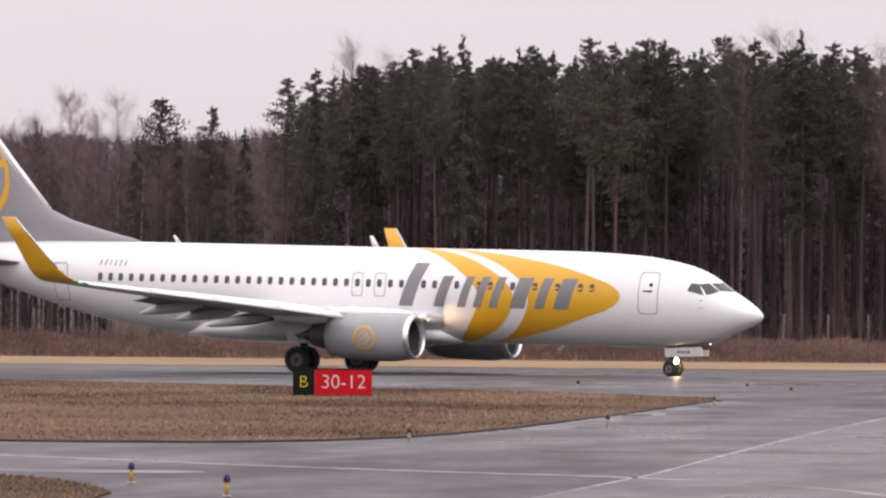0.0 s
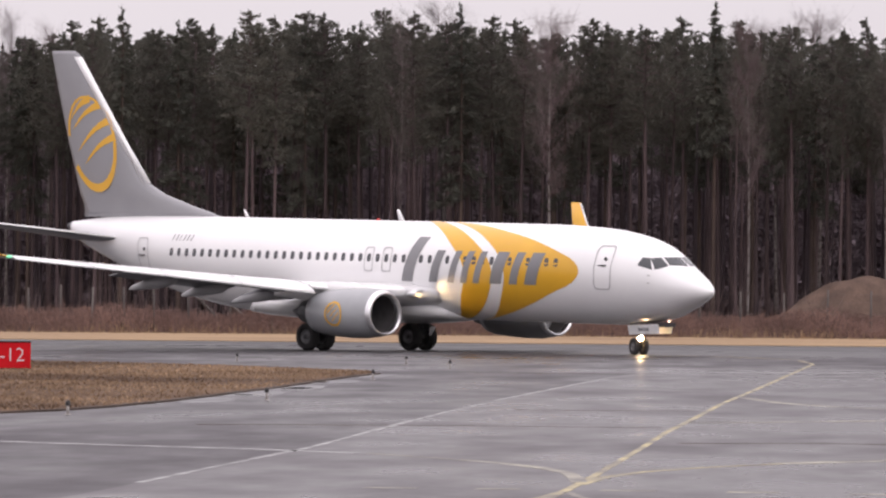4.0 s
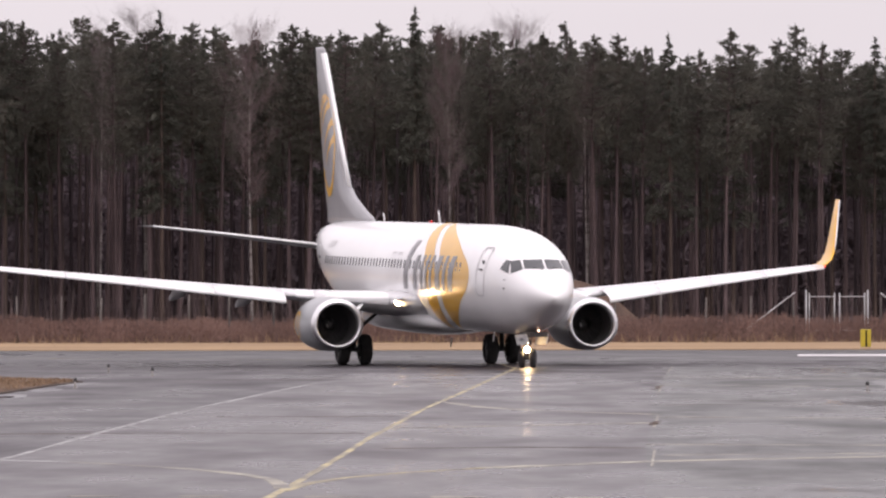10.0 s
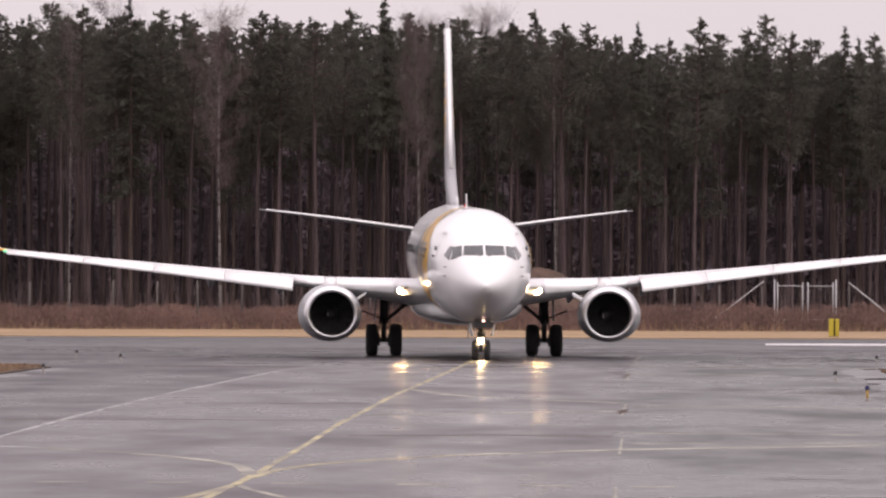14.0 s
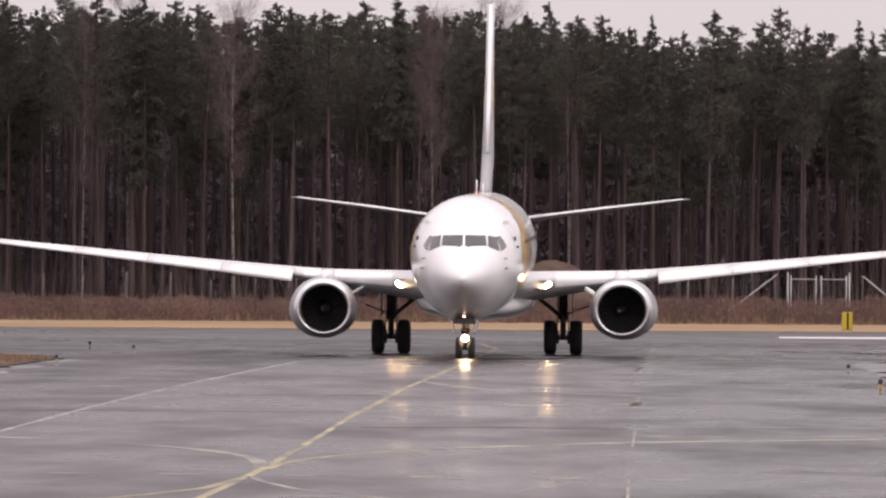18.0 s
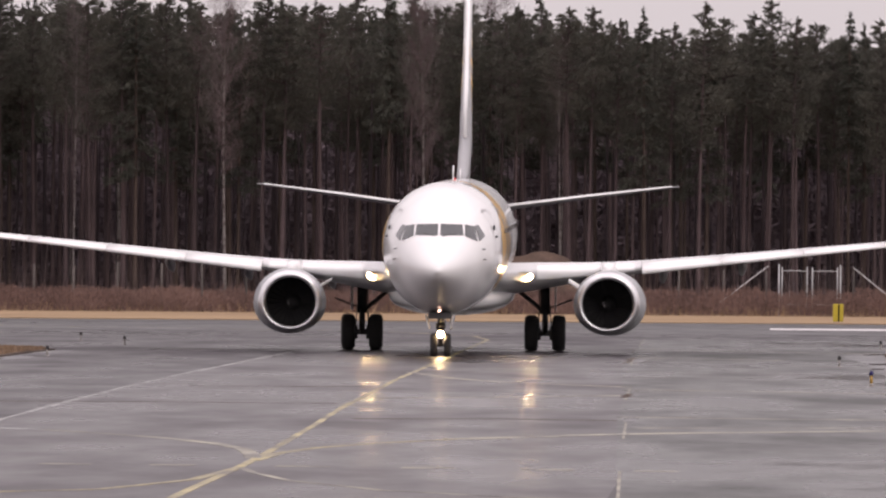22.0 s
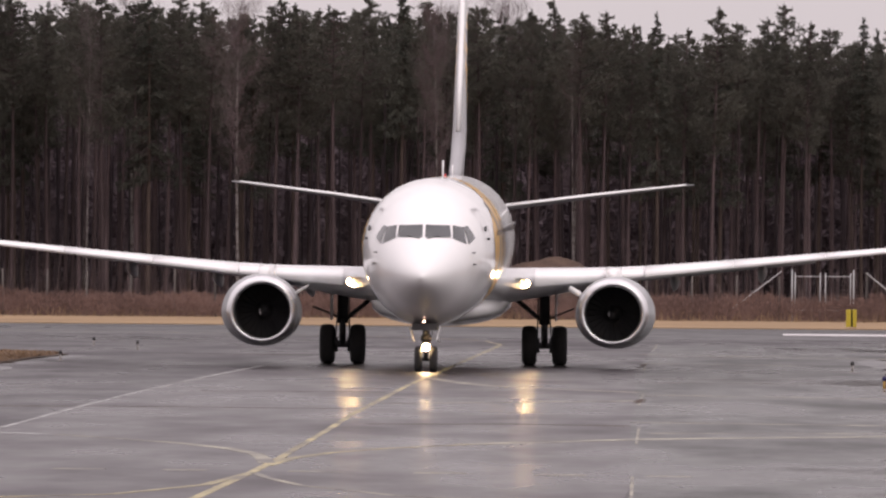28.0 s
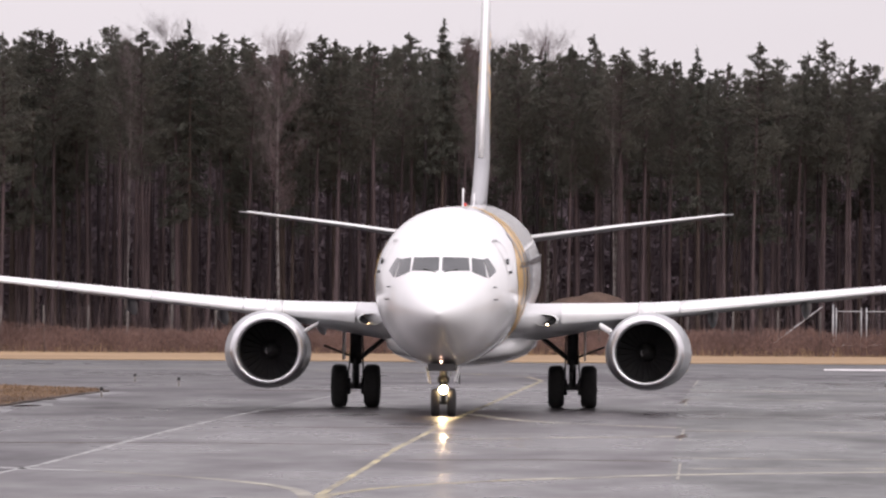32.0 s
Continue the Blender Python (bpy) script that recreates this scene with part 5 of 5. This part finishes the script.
def thicket(name, count, x0, x1, y0, y1, top, size, width, material, label, patch=0.22):
    """Low leafless brush: many small sprays of twigs filling a belt of uneven height."""
    x = rng.uniform(x0, x1, count)
    y = rng.uniform(y0, y1, count)
    crest = np.array([top * (0.78 + 0.5 * noise.noise((a * patch, b * 0.15, 9.1)) + 0.22 * noise.noise((a * 1.3, b * 0.4, 2.3))) for a, b in zip(x, y)])
    z = rng.uniform(0, 1, count) ** 0.8 * np.maximum(crest, 0.15)
    n = count * 4
    d = np.stack([rng.normal(0, 0.45, n), rng.normal(0, 0.45, n), rng.uniform(0.35, 1.0, n)], 1)
    d /= np.linalg.norm(d, axis=1)[:, None]
    s = np.stack([d[:, 2], np.zeros(n), -d[:, 0]], 1) * width
    c = np.repeat(np.stack([x, y, z], 1), 4, 0)
    e = c + d * (size * rng.uniform(0.5, 1.3, n))[:, None]
    return tagged(soup(name, np.stack([c - s, c + s, e], 1), material, None, label), "", "undergrowth", "", "stuff")


thicket("brushwood", 60000, -74, 38, 377, 392, 1.35, 0.32, 0.010, TWIG, "reddish brown leafless brush along the fence")
brush("brushwood", 4000, 374, 380, 0.25, 0.8, 0.03, STRAWBLADE, "pale dry stalks before the brush")
brush("saplings", 5000, 386, 404, 0.8, 3.6, 0.03, SAPLING, "thin leafless saplings at the edge of the wood")
brush("saplings", 2600, 396, 425, 2.0, 7.5, 0.035, SAPLING, "tall thin leafless saplings between the trunks")
# ---------------------------------------------------------------- the wood
def tufts(centres, out, size, spikes, width, spread):
    """Spiky bunches: a few thin triangles from each centre, mostly along its own direction."""
    n = len(centres)
    c = np.repeat(centres, spikes, 0)
    d = np.repeat(out, spikes, 0) + rng.normal(0, spread, (n * spikes, 3))
    d /= np.linalg.norm(d, axis=1)[:, None] + 1e-9
    s = rng.normal(0, 1, (n * spikes, 3))
    s -= d * np.sum(s * d, 1)[:, None]
    s /= np.linalg.norm(s, axis=1)[:, None] + 1e-9
    length = np.repeat(size, spikes)[:, None] * rng.uniform(0.6, 1.25, (n * spikes, 1))
    return np.stack([c - s * width - d * length * 0.25, c + s * width - d * length * 0.25, c + d * length], 1)


def bent_trunk(bm, h, r0, r1, sway, n=7, steps=9):
    rings = []
    ph = rng.uniform(0, 6)
    for k in range(steps + 1):
        u = k / steps
        cx, cy = sway * math.sin(u * 2.3 + ph) * u, sway * math.cos(u * 1.9 + ph) * u
        r = r0 * (1 - u) + r1 * u + (0.05 if k == 0 else 0)
        rings.append([(cx + r * math.cos(a), cy + r * math.sin(a), u * h - (0.2 if k == 0 else 0)) for a in [math.tau * j / n for j in range(n)]])
    loft(bm, rings)
    return lambda z: (sway * math.sin(z / h * 2.3 + ph) * z / h, sway * math.cos(z / h * 1.9 + ph) * z / h)


def limb_tri(a, b, w):
    """Two crossed slivers from a to b."""
    a, b = np.array(a), np.array(b)
    s = np.array([w, 0, 0])
    q = np.array([0, 0, w])
    return [[a - s, a + s, b], [a - q, a + q, b]]


def pine(h, crown_from, radius, count, thick=0.15):
    t = tagged(new("pine_tree"), "tall pine with bare reddish trunk and dark green crown", "tree", "trees of the wood")
    bm = bmesh.new()
    at = bent_trunk(bm, h * 0.985, thick, 0.02, 0.25)
    part("trunk", bm, BARK, t, "", True)
    limbs, centres, outs, sizes = [], [], [], []
    levels = crown_from + (0.985 - crown_from) * ((np.arange(84) + rng.uniform(0, 1, 84)) / 84) ** 0.85
    for u in levels:
        rel = (u - crown_from) / (1 - crown_from)
        reach = radius * (0.4 + 0.8 * min(1.0, rel * 3.0)) * rng.uniform(0.5, 1.2) * (1.0 - 0.90 * (max(0.0, rel - 0.28) / 0.72) ** 1.6)
        a = rng.uniform(0, math.tau)
        z = u * h
        x0, y0 = at(z)
        rise = reach * rng.uniform(0.05, 0.55)
        tip = np.array([x0 + reach * math.cos(a), y0 + reach * math.sin(a), z + rise])
        limbs += limb_tri((x0, y0, z), tip, 0.035)
        m = max(7, int(count / len(levels) * (0.5 + reach / radius * 0.6)))
        w = rng.beta(2.4, 1.1, m)[:, None]
        base = np.array([x0, y0, z])
        p = base + (tip - base) * w + rng.normal(0, 1, (m, 3)) * np.array([0.30, 0.30, 0.18]) * (0.45 + reach * 0.4) * (1 - 0.7 * rel)
        centres.append(p)
        o = (p - base) * 0.5 + np.array([0, 0, 0.55])
        outs.append(o / (np.linalg.norm(o, axis=1)[:, None] + 1e-9))
        sizes.append(rng.uniform(0.11, 0.23, m) * (1 - 0.35 * rel))
    top = np.array([[*at(h), h * 0.985]]) + rng.normal(0, 1, (16, 3)) * [0.05, 0.05, 0.12]
    sizes.append(np.full(16, 0.14))
    centres.append(top)
    outs.append(np.tile([0, 0, 1.0], (16, 1)))
    # dead limbs lower down
    for _ in range(14):
        z = rng.uniform(0.3, crown_from) * h
        x0, y0 = at(z)
        a, r = rng.uniform(0, math.tau), rng.uniform(0.4, 1.3)
        limbs += limb_tri((x0, y0, z), (x0 + r * math.cos(a), y0 + r * math.sin(a), z + rng.uniform(-0.3, 0.3)), 0.02)
    c, o = np.concatenate(centres), np.concatenate(outs)
    tagged(soup("branchwork", np.array(limbs), BARK, t), "", "", "", "stuff")
    soup("crown", tufts(c, o, np.concatenate(sizes), 5, 0.024, 0.6), NEEDLE, t, "dark green needle crown")
    return t


def spruce(h, crown_from, radius, count):
    t = tagged(new("spruce_tree"), "dark narrow spruce with drooping needle branches", "tree", "trees of the wood")
    bm = bmesh.new()
    at = bent_trunk(bm, h * 0.98, 0.14, 0.02, 0.08)
    part("trunk", bm, SPRUCEBARK, t, "", True)
    limbs, centres, outs = [], [], []
    n = int(70)
    for j in range(n):
        u = crown_from + (0.99 - crown_from) * (j + rng.uniform(0, 0.8)) / n
        reach = radius * (1 - (u - crown_from) / (1 - crown_from)) ** 0.85 * rng.uniform(0.7, 1.15) + 0.12
        a, z = rng.uniform(0, math.tau), u * h
        x0, y0 = at(z)
        tip = np.array([x0 + reach * math.cos(a), y0 + reach * math.sin(a), z - reach * rng.uniform(0.15, 0.45)])
        base = np.array([x0, y0, z])
        limbs += limb_tri(base, tip, 0.025)
        m = max(6, int(count / n * (0.35 + reach / radius)))
        w = rng.uniform(0.1, 1, m)[:, None]
        p = base + (tip - base) * w + rng.normal(0, 1, (m, 3)) * np.array([0.14, 0.14, 0.09]) * (0.4 + reach * 0.5)
        centres.append(p)
        o = np.tile((tip - base) / np.linalg.norm(tip - base) + [0, 0, -0.25], (m, 1))
        outs.append(o)
    top = np.array([[*at(h), h]]) + rng.normal(0, 1, (10, 3)) * [0.04, 0.04, 0.10]
    centres.append(top)
    outs.append(np.tile([0, 0, 1.0], (10, 1)))
    c, o = np.concatenate(centres), np.concatenate(outs)
    tagged(soup("branchwork", np.array(limbs), SPRUCEBARK, t), "", "", "", "stuff")
    soup("crown", tufts(c, o, rng.uniform(0.13, 0.26, len(c)), 5, 0.032, 0.5), SPRUCE, t, "dark drooping needle crown")
    return t


def birch(h, radius, count):
    t = tagged(new("birch_tree"), "leafless birch with pale bark and fine reddish twigs", "tree", "trees of the wood")
    bm = bmesh.new()
    at = bent_trunk(bm, h * 0.96, 0.11, 0.015, 0.35)
    part("trunk", bm, BIRCHBARK, t, "pale bark with dark scars", True)
    tw = []
    limbs = 90
    for j in range(limbs):
        u = 0.42 + 0.54 * (j + rng.uniform(0, 1)) / limbs
        z = u * h
        x0, y0 = at(z)
        a = rng.uniform(0, math.tau)
        reach = radius * 0.62 * rng.uniform(0.5, 1.1) * math.sin(math.pi * min(0.96, (u - 0.36) / 0.66)) ** 0.7
        base = np.array([x0, y0, z])
        tip = base + np.array([reach * math.cos(a), reach * math.sin(a), min(h * 1.0 - z, reach * rng.uniform(0.7, 1.3))])
        tw += limb_tri(base, tip, 0.012)
        m = int(count / limbs)
        w = rng.uniform(0.15, 1.0, m)[:, None]
        q0 = base + (tip - base) * w + rng.normal(0, 0.12, (m, 3))
        d = rng.normal(0, 0.55, (m, 3)) + np.array([math.cos(a) * 0.35, math.sin(a) * 0.35, 0.45])
        q1 = q0 + d * rng.uniform(0.3, 0.9, (m, 1))
        tw += np.stack([q0 - [0.006, 0, 0], q0 + [0.006, 0, 0.003], q1], 1).tolist()
    tagged(soup("crown", np.array(tw), BIRCHTWIG, t, "fine leafless branches"), "", "", "", "stuff")
    return t


H0 = 17.5
KINDS = {"p": [pine(H0, 0.60, 1.55, 3000), pine(H0, 0.64, 1.75, 3000), pine(H0, 0.56, 1.45, 3100), pine(H0, 0.68, 1.8, 2800, 0.17), pine(H0, 0.52, 1.5, 3200, 0.13), pine(H0, 0.62, 1.3, 2500, 0.12)],
         "s": [spruce(H0, 0.50, 1.5, 2200), spruce(H0, 0.42, 1.4, 2000), spruce(H0, 0.55, 1.2, 1700)],
         "b": [birch(H0, 3.2, 5200), birch(H0, 3.8, 6000), birch(H0, 2.8, 4600)]}
USED = set()


def plant(kind, x, y, h, slim=1.0):
    ob = KINDS[kind][int(rng.integers(len(KINDS[kind])))]
    s = h / H0
    w = s * rng.uniform(0.85, 1.15) * slim
    m = pose(x, y, 0, 0, 0, rng.uniform(0, 360)) @ Matrix.Diagonal((w, w, s, 1))
    if ob.name in USED:
        copy_thing(ob, m @ Matrix.Diagonal((*(1 / q for q in ob.scale), 1)))
    else:
        USED.add(ob.name)
        ob.matrix_basis = m


# the front of the wood: kind, place along the edge, height, as seen 410 m away
EDGE = """b-62.0,12.8 b-60.4,13.4 b-58.6,14.8 b-57.3,13.6 b-56.1,14.7 b-54.7,13.0 p-53.6,14.4 s-52.7,12.6 b-51.8,12.2 p-50.8,13.9 s-49.9,12.2 s-48.8,12.5 b-47.6,12.6 p-46.3,15.6 p-44.6,16.1 b-42.8,17.8
p-41.4,16.2 b-40.4,17.1 p-39.1,17.3 p-37.5,17.5 s-36.4,17.7 p-34.3,16.8 s-33.1,17.0 p-32.3,17.5 p-31.0,17.1 p-29.4,17.9 p-27.8,17.6 p-26.1,17.9 p-24.9,17.8 p-23.4,16.9 p-21.8,18.1
b-20.8,17.7 p-19.7,17.9 b-18.1,18.4 s-17.2,18.0 p-15.3,17.7 p-14.0,17.5 b-12.1,17.7 p-10.0,17.6 p-8.9,17.3 p-6.7,17.1 p-4.8,17.7 s-3.0,18.3 p-1.7,17.6 b-0.8,17.3
b0.6,17.0 p1.4,17.3 b2.9,17.8 p4.1,17.1 p5.6,17.7 b6.7,15.2 p7.0,17.0 p8.3,17.0 p9.8,16.3 s11.4,16.7 p12.9,16.1 p14.5,17.3 p15.9,16.5 p17.3,16.7
p18.3,17.5 p19.8,16.5 p21.2,16.2 s22.9,16.6 p24.4,16.4 s26.0,16.8 p27.8,16.5 p29.6,16.9 p31.5,16.4 p33.5,16.8""".split()
for spot in EDGE:
    x, h = (float(q) for q in spot[1:].split(","))
    y = rng.uniform(398, 412)
    if spot[0] == "b" and x > -46 and spot[:4] != "b-12":
        y = 431.0  # only their tops rise behind the pines
    plant(spot[0], x * y / 410, y, 2.8 + (h - 2.65) * y / 410)
# white birch trunks before the pines
for x, h in ((-20.0, 16.6), (-1.0, 16.9), (6.5, 15.2)):
    plant("b", x, 397, h, 0.55)
# rows behind, lower than the front in the view
for row, (y0, y1, step) in enumerate(((402, 412, 1.8), (413, 422, 1.5), (423, 434, 1.7), (435, 446, 2.0), (447, 458, 2.4))):
    x = -70.0
    while x < 36:
        x += step * rng.uniform(0.6, 1.4) * (0.7 if x < -48 else 1.0)
        y = rng.uniform(y0, y1)
        seen = x * 410 / y
        roof = lerp_table([(-70, 12.6), (-47.5, 12.2), (-46, 13.6), (-42, 16.4), (-30, 17.0), (-4, 17.0), (8, 16.3), (13, 15.6), (40, 15.9)], seen)[0]
        h = 2.8 + (roof - rng.uniform(-0.4, 0.7) - 2.8) * y / 410
        plant(rng.choice(["p"] * 7 + ["s"] * 3) if seen > -45 else rng.choice(["b", "b", "b", "s"]), x, y, h)
for group in KINDS.values():
    for ob in group:
        if ob.name not in USED:
            ob.matrix_basis = pose(-72 - 3 * group.index(ob), 425, 0)

# deep inside: many more trunks, and the closed dark mass of crowns and thicket behind them
bm_tris = []
n = 330
x = rng.uniform(-76, 42, n)
y = rng.uniform(408, 470, n)
r = rng.uniform(0.06, 0.15, n)
h = rng.uniform(9.5, 13.0, n)
h = np.where(x * 410 / y < -43, 7.0, h)
lean = rng.normal(0, 0.12, n)
for j in range(5):
    a0, a1 = math.tau * j / 5, math.tau * (j + 1) / 5
    p0 = np.stack([x + r * math.cos(a0), y + r * math.sin(a0), np.full(n, -0.1)], 1)
    p1 = np.stack([x + r * math.cos(a1), y + r * math.sin(a1), np.full(n, -0.1)], 1)
    q0 = np.stack([x + lean + 0.5 * r * math.cos(a0), y + 0.5 * r * math.sin(a0), h], 1)
    q1 = np.stack([x + lean + 0.5 * r * math.cos(a1), y + 0.5 * r * math.sin(a1), h], 1)
    bm_tris += [np.stack([p0, p1, q1], 1), np.stack([p0, q1, q0], 1)]
tagged(soup("inner_trunks", np.concatenate(bm_tris), SHADEBARK, None, "countless thin trunks inside the wood, shade in their bark colour"), "", "trees", "", "stuff")
n = 125000
x = rng.uniform(-95, 60, n)
y = 452 + rng.uniform(0, 40, n)
roof = np.array([lerp_table([(-95, 11.6), (-50, 11.4), (-45.5, 11.4), (-42, 13.2), (60, 13.8)], a * 410 / b)[0] + 1.4 * noise.noise((a * 0.35, 2.2, 0)) for a, b in zip(x, y)])
z = rng.uniform(0, 1, n) * roof * y / 410
c = np.stack([x, y, z], 1)
far = np.arange(n) % 10 == 0
c[far, 1] += 42
wide = np.repeat(np.where(far, 0.42, 0.085), 4)[:, None]
# the mass carries its haze in the colour, no mist is modelled
tagged(soup("hazed_woods", tufts(c, np.tile([0, -0.3, 0.5], (n, 1)), rng.uniform(0.5, 1.1, n) * np.where(far, 1.5, 1.0), 4, wide, 0.9), HAZEWOODS, None, "closed mass of the wood, veil of haze in its colour"), "", "trees", "", "stuff")
# ---------------------------------------------------------------- concrete slabs beside the lane
ROWS = [78, 90, 101, 112.5, 124.8, 137, 150.6, 167, 186.8, 206, 228, 251]
JOINT = [(78, 1.9), (88.7, 2.1), (101, 2.5), (121.6, 3.1), (155.7, 4.0), (204, 5.4), (245.7, 6.7), (262, 7.3)]
for y0, y1 in zip(ROWS, ROWS[1:]):
    for c0, c1 in ((0.06, 1.75), (1.75, 5.2), (5.2, 8.7), (8.7, 12.2)):
        a0, a1 = lerp_table(JOINT, y0)[0], lerp_table(JOINT, y1)[0]
        piece = sheet("slab", [(a0 + c0 + 0.02, y0 + 0.05), (a0 + c1 - 0.02, y0 + 0.05), (a1 + c1 - 0.02, y1 - 0.05), (a1 + c0 + 0.02, y1 - 0.05)], 0.0158, SLAB, "", "", "", PAVING)
# ---------------------------------------------------------------- motion
def taxi_at(t):
    return lerp_table(TAXI, t)


def motions():
    walk(airliner, [(t, pose(x, y, 0, 0, 0, turn)) for t, x, y, turn in TAXI])
    # the nose wheel steers into the turn
    steer = []
    for k in range(33):
        a, b = taxi_at(max(0, k - 0.5)), taxi_at(min(32, k + 0.5))
        run = math.hypot(b[0] - a[0], b[1] - a[1])
        bend = radians(b[2] - a[2]) / max(run, 0.5)
        steer.append((float(k), pose(15.6, 0, 0, 0, 0, math.degrees(math.atan(15.6 * bend)))))
    walk(NOSE_GEAR, steer)
    # the wing root lamps are turned away near the end of the clip
    for lamp, at in LANDING:
        walk(lamp, [(t, pose(*at, 0, turn, 0)) for t, turn in ((0.0, 0), (29.6, 0), (30.1, 0), (30.35, 85), (30.6, 168), (31.0, 168), (32.0, 168))])
    # the slats stand out after the landing and are drawn in slowly on the straight
    for slat, (root, tip), (far, near), flip in SLATS:
        rows = []
        ahead = (tip - root).cross(Vector((0, 0, 1))).normalized() * flip
        for t in (0.0, 6.0, 12.0, 13.0, 15.0, 17.0, 19.0, 21.0, 23.0, 25.0, 27.0, 29.0, 32.0):
            out = max(0.0, min(1.0, (27.0 - t) / 14.0))
            a, b = root + ahead * far * out, tip + ahead * near * out
            swing = (tip - root).rotation_difference(b - a).to_matrix().to_4x4()
            tilt = Matrix.Rotation(0.21 * out * flip, 4, (b - a).normalized())
            rows.append((t, Matrix.Translation(a) @ tilt @ swing @ Matrix.Translation(-root)))
        walk(slat, rows)
    # wheels roll over the distance that has been covered
    run, last, way = 0.0, taxi_at(0), [(0.0, 0.0)]
    for k in range(1, 321):
        now = taxi_at(k / 10)
        run += math.hypot(now[0] - last[0], now[1] - last[1])
        last = now
        way.append((k / 10, run))
    for wheel, radius, at in WHEELS:
        walk(wheel, [(t, pose(*at, 0, math.degrees(d / radius) % 360, 0)) for t, d in way])


motions()
